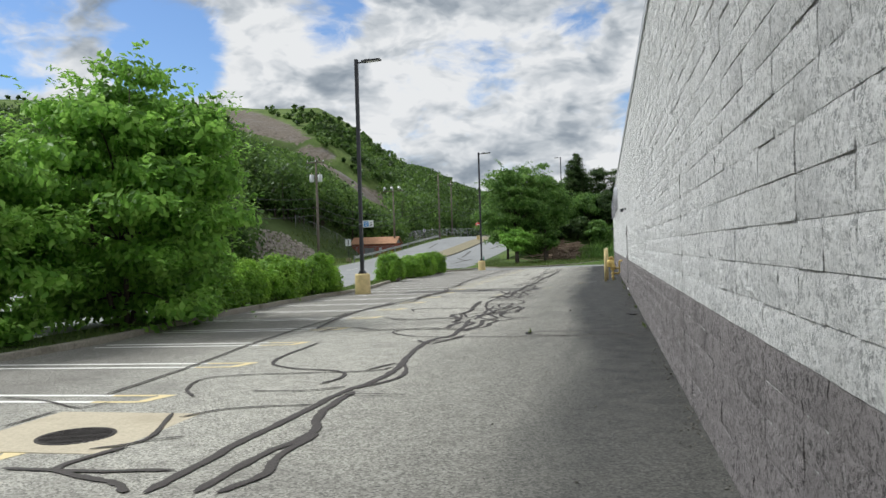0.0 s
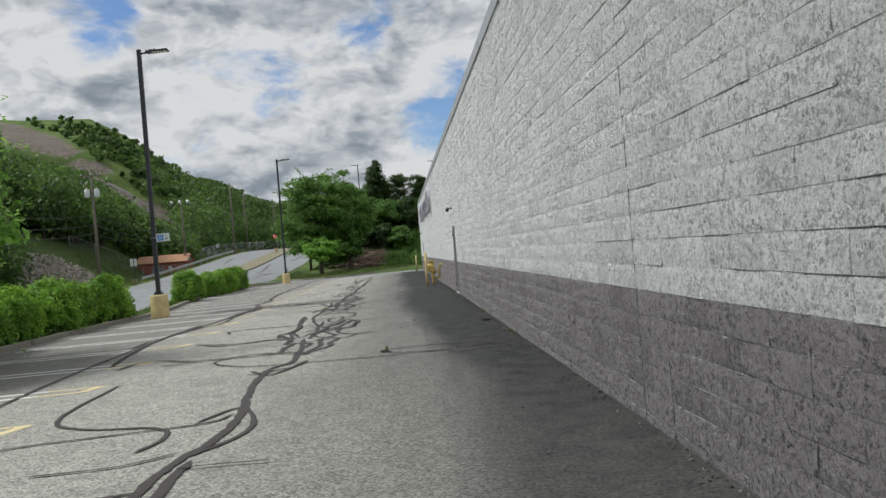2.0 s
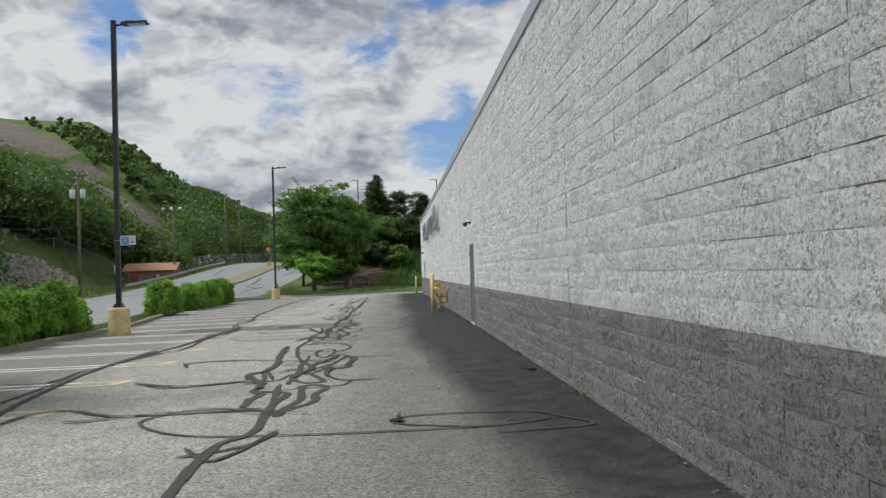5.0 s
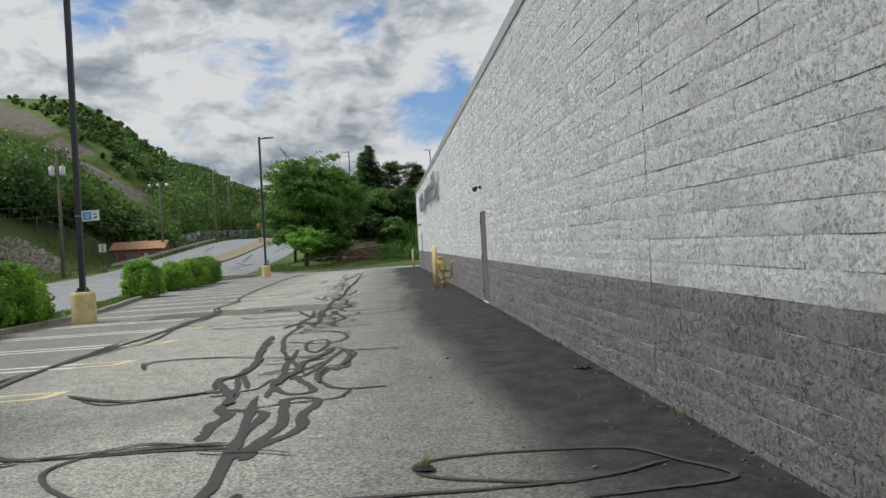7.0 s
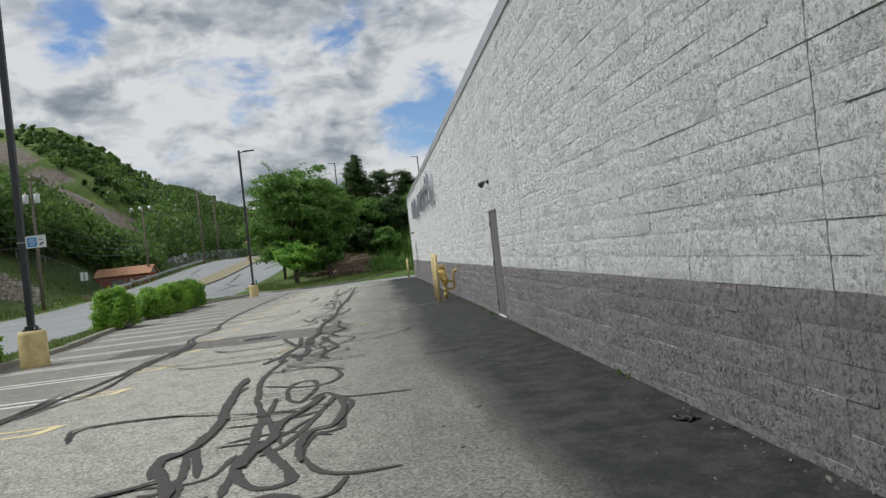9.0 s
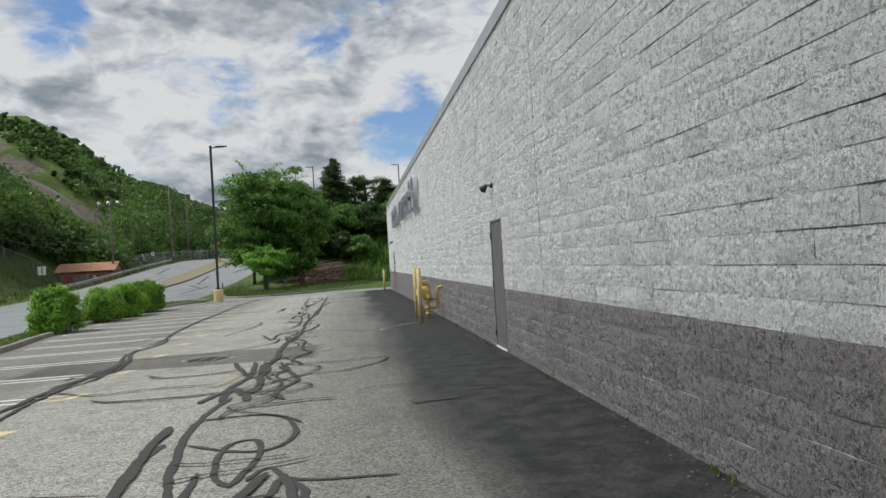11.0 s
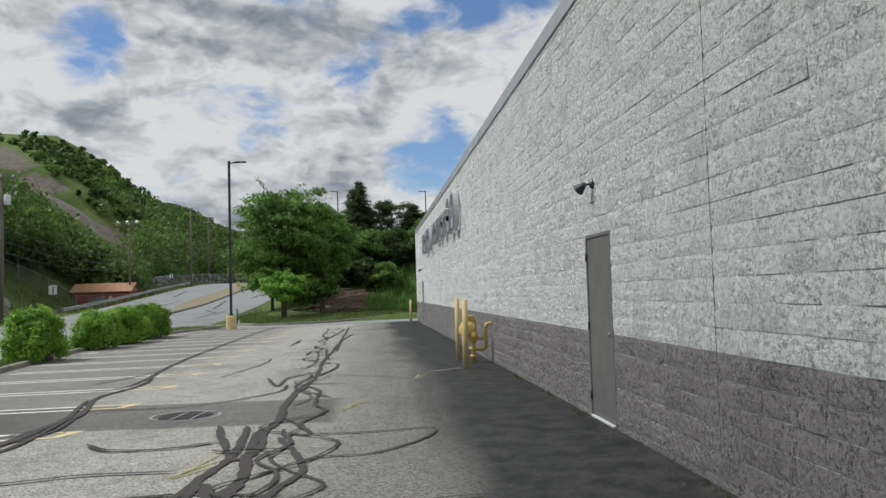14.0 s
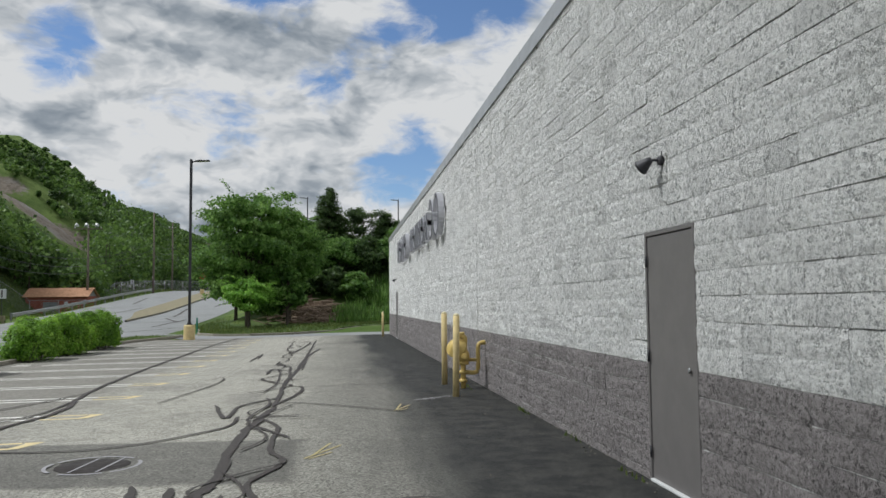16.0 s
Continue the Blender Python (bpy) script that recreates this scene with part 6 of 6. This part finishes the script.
# ---- across the road ----
def build_shed():
    x, y, w, dpt, wall = -38.0, 125.0, 7.3, 4.0, 2.45
    z = land_z(-38, 124) + 0.02
    t = thing("brick_shed", (x, y, z), "small red brick shed with a tan gable roof", "shed")
    bm = bmesh.new()
    box(bm, (w, dpt, wall + 0.6), (0, 0, wall / 2 - 0.3))
    part("wall", bm, red_brick, t)
    for s in (-1, 1):
        bm = bmesh.new()
        q = [bm.verts.new(v) for v in ((s * w / 2, -dpt / 2, wall), (s * w / 2, dpt / 2, wall), (s * w / 2, 0, wall + 1.0))]
        f = bm.faces.new(q)
        e = bmesh.ops.extrude_face_region(bm, geom=[f])
        bmesh.ops.translate(bm, vec=(-s * 0.12, 0, 0), verts=[g for g in e["geom"] if isinstance(g, bmesh.types.BMVert)])
        part("gable", bm, grey_metal, t, "grey boarded gable")
        bm = bmesh.new()
        box(bm, (w + 0.6, math.hypot(dpt / 2 + 0.3, 1.15), 0.09), (0, s * (dpt / 4 + 0.15), wall + 0.48), (-s * math.degrees(math.atan2(1.15, dpt / 2 + 0.3)), 0, 0))
        part("roof_slope", bm, shed_roofing, t, "tan shingled slope")
    bm = bmesh.new()
    box(bm, (1.7, 0.08, 1.75), (-0.7, -dpt / 2 - 0.04, 0.875), (0, 0, 0), 0.02)
    dr = part("door", bm, grey_metal, t, "pale grey double door")
    bm = bmesh.new()
    box(bm, (0.03, 0.02, 1.7), (-0.7, -dpt / 2 - 0.09, 0.875))
    part("door_gap", bm, black_gap, dr)
    bm = bmesh.new()
    lathe(bm, [(0.0, 0), (0.26, 0), (0.26, 0.05), (0.12, 0.06), (0.0, 0.06)], sides=16)
    bmesh.ops.transform(bm, matrix=pose(1.2, -dpt / 2 - 0.01, 1.55, 90, 0, 0), verts=bm.verts[:])
    part("vent", bm, white_metal, t, "round white vent")


build_shed()


def build_guardrail():
    t = thing("guardrail", (-31.9, 95, road_z(95)), "weathered steel guardrail beside the road", "guardrail")
    ys = spaced((94, 146, 4))
    for y in ys:
        bm = bmesh.new()
        box(bm, (0.13, 0.16, 0.95), (0, y - 95, road_z(y) - road_z(95) + 0.28), (0, 0, 0), 0.01)
        part("post", bm, grey_metal, t)
    for a, b in zip(ys, ys[1:]):
        bm = bmesh.new()
        prof = [(0.0, 0.38), (0.07, 0.43), (0.07, 0.49), (0.0, 0.54), (0.07, 0.59), (0.07, 0.65), (0.0, 0.70)]
        for y in (a, b):
            for x, zz in prof:
                bm.verts.new((x + 0.08, y - 95, road_z(y) - road_z(95) + zz))
        bm.verts.ensure_lookup_table()
        n = len(prof)
        for k in range(n - 1):
            bm.faces.new([bm.verts[i] for i in (k, k + 1, n + k + 1, n + k)])
        e = bmesh.ops.solidify(bm, geom=bm.faces[:], thickness=0.02)
        part("rail", bm, white_metal, t)


build_guardrail()


def build_fence(points, high, label):
    """Chain-link: posts, rails and a mesh of crossing wires."""
    t = thing("chain_fence", (points[0][0], points[0][1], land_z(*points[0])), label, "fence", "roadside fences")
    o = Vector((points[0][0], points[0][1], land_z(*points[0])))
    wires = bmesh.new()
    for (x0, y0), (x1, y1) in zip(points, points[1:]):
        l = math.hypot(x1 - x0, y1 - y0)
        n = max(1, round(l / 3))
        ps = [Vector((x0 + (x1 - x0) * k / n, y0 + (y1 - y0) * k / n, 0)) for k in range(n + 1)]
        for p in ps:
            p.z = land_z(p.x, p.y)
        for p in ps:
            bm = bmesh.new()
            tube(bm, [p - o + Vector((0, 0, -0.2)), p - o + Vector((0, 0, high))], 0.04, 6)
            part("post", bm, grey_metal, t)
        bm = bmesh.new()
        tube(bm, [p - o + Vector((0, 0, high - 0.04)) for p in ps], 0.025, 5)
        part("top_rail", bm, grey_metal, t)
        for p, q in zip(ps, ps[1:]):
            m = round((q - p).length / 0.3)
            for k in range(-round(high / 0.3), m):
                for s in (1, -1):
                    a0, a1 = max(0, k), min(m, k + round(high / 0.3))
                    if a1 <= a0:
                        continue
                    h0, h1 = (a0 - k) * 0.3, (a1 - k) * 0.3
                    if s < 0:
                        h0, h1 = high - h0, high - h1
                    u, v = p.lerp(q, a0 / m) - o, p.lerp(q, a1 / m) - o
                    tube(wires, [u + Vector((0, 0, max(0.05, min(high, h0)))), v + Vector((0, 0, max(0.05, min(high, h1))))], 0.007, 3, False)
    part("wire_mesh", wires, grey_metal, t)


build_fence([(-47, 112), (-41.8, 116), (-34.2, 122)], 2.0, "grey chain-link fence beside the brick shed")
build_fence([(-36.5, 132), (-35.5, 150), (-30, 168), (-17, 178)], 1.8, "grey chain-link fence along the top of the road")


def build_utility_pole(x, y, z, high, arms, cans, label, lamps=False):
    t = thing("utility_pole", (x, y, z), label, "utility pole", "utility poles")
    bm = bmesh.new()
    tube(bm, [(0, 0, -0.5), (0.05, 0, high * 0.5), (0, 0, high)], [0.17, 0.145, 0.11], 10)
    part("pole_shaft", bm, pole_wood, t)
    for h, w in arms:
        bm = bmesh.new()
        box(bm, (w, 0.11, 0.13), (0, -0.15, h), (0, 0, 0), 0.01)
        arm = part("crossarm", bm, pole_wood, t)
        for k in range(3):
            bm = bmesh.new()
            lathe(bm, [(0.02, 0.0), (0.05, 0.06), (0.07, 0.10), (0.05, 0.14), (0.06, 0.18), (0.0, 0.24)], ((k - 1) * w * 0.44, -0.15, h + 0.06), 10)
            part("insulator", bm, white_metal, arm)
    for h, s in cans:
        bm = bmesh.new()
        lathe(bm, [(0.0, 0), (0.24, 0.0), (0.26, 0.04), (0.26, 0.80), (0.20, 0.86), (0.0, 0.88)], (s * 0.5, -0.1, h), 16)
        can = part("transformer", bm, white_metal, t, "pale grey transformer can")
        bm = bmesh.new()
        tube(bm, [(s * 0.5, -0.1, h + 0.85), (s * 0.5, -0.1, h + 1.08)], 0.04, 8)
        part("bushing", bm, pale_cap, can)
        bm = bmesh.new()
        box(bm, (0.3, 0.06, 0.08), (s * 0.22, -0.05, h + 0.5))
        part("bracket", bm, dark_metal, can)
    if lamps:
        for k in range(3):
            bm = bmesh.new()
            lathe(bm, [(0.0, 0.0), (0.12, 0.02), (0.2, 0.2), (0.27, 0.34), (0.25, 0.36), (0.0, 0.30)], sides=14)
            bmesh.ops.transform(bm, matrix=pose((k - 1) * 1.15, -0.25, high - 0.15, 80, 0, (k - 1) * 25 - 15), verts=bm.verts[:])
            part("flood_lamp", bm, white_metal, t, "pale round flood lamp")


UTIL = [(-33.3, 85.0, 12.6), (-34.8, 124.5, 11.6), (-31.2, 144.0, 12.4), (-33.4, 168.0, 12.5), (-33.0, 205.0, 12.5)]
for k, (x, y, h) in enumerate(UTIL):
    z = land_z(x, y)
    if k == 0:
        build_utility_pole(x, y, z, h, [(h - 0.5, 2.2)], [(h - 2.75, -1), (h - 2.75, 1)], "weathered wooden utility pole with two transformer cans")
    elif k == 1:
        build_utility_pole(x, y, z, h, [(h - 0.55, 3.6)], [], "dark wooden pole carrying three flood lamps", True)
    else:
        build_utility_pole(x, y, z, h, [(h - 1.0, 1.2)] if k > 2 else [], [], "tall bare wooden utility pole beside the road")


def build_wires():
    rng = random.Random(2)
    runs = []
    for h, off in ((0.55, 0), (0.63, 0.1), (0.48, -0.1)):
        posts = [Vector((-33.6, 38.0, land_z(-33.6, 38) + 12.6 * h))] + [Vector((x + off, y, land_z(x, y) + hh * h)) for x, y, hh in UTIL]
        runs += list(zip(posts, posts[1:]))
    a, b = Vector((-31.2, 144, land_z(-31.2, 144) + 11.5)), Vector((-33.4, 168, land_z(-33.4, 168) + 11.4))
    runs.append((a, b))
    for a, b in runs:
        sag = (b - a).length * 0.022
        bm = bmesh.new()
        tube(bm, [a.lerp(b, k / 12) - Vector((0, 0, sag * 4 * (k / 12) * (1 - k / 12))) for k in range(13)], 0.028, 5, False)
        tagged(part("overhead_wire", bm, sign_black), "black overhead wire slung between utility poles", "wire", "overhead wires")


build_wires()


def build_road_sign(x, y, z, kind, label, high=2.2):
    t = thing("road_sign", (x, y, z), label, "road sign")
    bm = bmesh.new()
    box(bm, (0.06, 0.05, high + 0.1), (0, 0, high / 2 - 0.05))
    part("post", bm, dark_metal, t)
    bm = bmesh.new()
    if kind == "round":
        lathe(bm, [(0.0, 0), (0.42, 0), (0.42, 0.012), (0.0, 0.012)], sides=24)
        bmesh.ops.transform(bm, matrix=pose(0, -0.05, high - 0.3, 90, 0, 0), verts=bm.verts[:])
        pl = part("sign_disc", bm, sign_red, t, "red disc")
        bm = bmesh.new()
        box(bm, (0.58, 0.01, 0.13), (0, -0.07, high - 0.3))
        part("white_bar", bm, sign_white, pl)
    else:
        w, h = (0.75, 0.85) if kind == "square" else (0.45, 0.6)
        box(bm, (w, 0.015, h), (0, -0.05, high - h / 2), (0, 0, 0), 0.004)
        pl = part("sign_plate", bm, sign_white, t, "white plate")
        bm = bmesh.new()
        box(bm, (0.10, 0.006, h * 0.8), (0.02, -0.062, high - h / 2))
        part("dark_bar", bm, sign_black, pl)
    bm = bmesh.new()
    if kind == "round":
        box(bm, (0.5, 0.5, 0.8), (0, 0, 0.3), (0, 0, 0), 0.03)
        part("footing", bm, pale_yellow, t, "yellow concrete footing")
    elif kind == "square":
        box(bm, (0.5, 0.5, 0.7), (0, 0, 0.2), (0, 0, 0), 0.03)
        part("footing", bm, median_soil, t, "stained concrete footing")


build_road_sign(-22.5, 135.5, road_z(135.5) + 0.16, "round", "red and white round sign on a yellow footing", 2.9)
build_road_sign(-32.3, 93.0, land_z(-32.3, 93), "square", "white roadside sign with a dark bar on a footing", 2.9)
build_road_sign(-33.0, 139.0, land_z(-33, 139), "small", "small white roadside sign beyond the guardrail", 2.4)


def build_marker(x, y):
    z = land_z(x, y)
    t = thing("marker_post", (x, y, z), "short green utility marker post on the island", "marker post")
    bm = bmesh.new()
    box(bm, (0.10, 0.04, 1.15), (0, 0, 0.5), (0, 0, 0), 0.015)
    part("post", bm, green_paint, t)


build_marker(-12.0, 72.3)

# lane lines on the road
for y0 in range(-20, 90, 12):
    bm = bmesh.new()
    q = [(-26.9, y0), (-26.78, y0), (-26.78, y0 + 3.5), (-26.9, y0 + 3.5)]
    bm.faces.new([bm.verts.new((x, y, road_z(y) + 0.006)) for x, y in q])
    tagged(part("lane_line", bm, white_line), "short white painted lane line on the road", "lane line", "road lane lines", "structure")
for k, (x, y, l, s) in enumerate(((-17.5, 84, 9, 0.1), (-18.5, 97, 12, -0.08), (-26, 101, 10, 0.12), (-27.5, 118, 12, -0.1), (-17.0, 112, 9, 0.05), (-18.2, 76, 6, 0.5), (-16.8, 90, 5, -0.4))):
    bm = bmesh.new()
    old = None
    for i in range(14):
        p = Vector((x + s * l * i / 13 + 0.25 * noise.noise((k, i * 0.7, 0)), y + l * i / 13, 0))
        row = [bm.verts.new((p.x + o, p.y, road_z(p.y) + 0.007)) for o in (-0.14, 0.14)]
        if old:
            bm.faces.new((old[0], old[1], row[1], row[0]))
        old = row
    part("crack_seal", bm, tar, road)

# ---- the blocks of the long wall ----
JOINTS = [-1.0, 6.42, 13.85, 22.43, 34.7, 47.0]
COURSE, LONG = 0.1883, 0.3766


def block_verts(rng, long, nx=5, nz=3, rough=0.010):
    """A split-face block: a broken front and four sides, front about x = 0."""
    verts, faces = [], []
    h = COURSE - rng.choice((0.003, 0.003, 0.005, 0.006))
    lip = rng.choice((0.003, 0.003, 0.001, -0.003))
    for j in range(nz + 1):
        for i in range(nx + 1):
            x = rng.uniform(-rough, 0.002) * (0.5 if i in (0, nx) else 1)
            if j == nz:
                x = 0.005 + rng.uniform(-0.004, 0.001)
            elif j == 0:
                x = lip + rng.uniform(-0.003, 0.002)
            verts.append((x, (i / nx - 0.5) * long, (j / nz) * h + 0.002 + (rng.uniform(-0.012, 0.012) if 0 < j < nz else 0)))
    for j in range(nz):
        for i in range(nx):
            a = j * (nx + 1) + i
            faces.append((a, a + nx + 1, a + nx + 2, a + 1))
    corner = [0, nx, (nz + 1) * (nx + 1) - 1, nz * (nx + 1)]
    edges = [list(range(0, nx + 1)), [j * (nx + 1) + nx for j in range(nz + 1)], [nz * (nx + 1) + i for i in range(nx, -1, -1)], [j * (nx + 1) for j in range(nz, -1, -1)]]
    k = len(verts)
    for c in corner:
        verts.append((0.02, verts[c][1], verts[c][2]))
    for e, run in enumerate(edges):
        faces.append((*run, k + (e + 1) % 4, k + e))
    return verts, faces


def build_blocks():
    rng = random.Random(99)
    variants = {}
    for tone, mat in (("white", white_block), ("grey", grey_block)):
        for v in range(8):
            vs, fs = block_verts(rng, LONG, 7, 4)
            me = bpy.data.meshes.new("concrete_block")
            me.from_pydata(vs, [], fs)
            me.materials.append(mat)
            variants[tone, v] = me
    rest = {"white": ([], []), "grey": ([], [])}
    count = 0
    for row in range(-2, 27):
        z = 1.005 + (row - 5) * COURSE
        tone = "grey" if row < 5 else "white"
        y = BACK_Y + (LONG / 2 if row % 2 else 0.0)
        stops = sorted(JOINTS + [v for d in DOORS if z + 0.1 < DOOR_H for v in d] + [END_Y])
        while y < END_Y - 0.02:
            nxt = min([s for s in stops if s > y + 0.004] + [END_Y])
            long = min(LONG, nxt - y)
            gap = 0.0
            if nxt - y - long < 0.06 and nxt - y > LONG:
                long = nxt - y
            mid = y + long / 2
            in_door = z + 0.1 < DOOR_H and any(a - 0.001 < mid < b + 0.001 for a, b in DOORS)
            ends = [j for j in JOINTS if abs(j - (y + long)) < 0.01]
            l = long - (0.009 if ends else 0.0)
            if not in_door and z > -0.4:
                if 10.0 < mid < 22.0 and 0 <= row < 10 and abs(long - LONG) < 0.0005 and not ends and count < 300:
                    ob = new("concrete_block", variants[tone, rng.randrange(8)])
                    ob.parent = wall_west
                    ob.location = (rng.uniform(-0.004, 0.001), mid, z)
                    count += 1
                else:
                    near = mid < 34
                    vs, fs = block_verts(rng, l, 7 if near else 3, 4 if near else 2)
                    V, F = rest[tone]
                    k, dx = len(V), rng.uniform(-0.004, 0.001)
                    V += [(a + dx, b + y + l / 2, c + z) for a, b, c in vs]
                    F += [tuple(q + k for q in f) for f in fs]
            y += long
    for tone, mat in (("white", white_course), ("grey", grey_course)):
        me = bpy.data.meshes.new("block_courses")
        me.from_pydata(*[rest[tone][0], [], rest[tone][1]])
        me.materials.append(mat)
        ob = new("block_courses", me)
        ob.parent = wall_west
        tagged(ob, tone + " painted split-face block courses", kind="stuff")

    # dark flexible filler in the control joints
    for y in JOINTS:
        bm = bmesh.new()
        box(bm, (0.008, 0.008, TOP_Z + 0.2), (0.0005, y - 0.0045, TOP_Z / 2 - 0.1))
        part("control_joint", bm, joint_filler, wall_west, "dark filler strip in the control joint")


build_blocks()
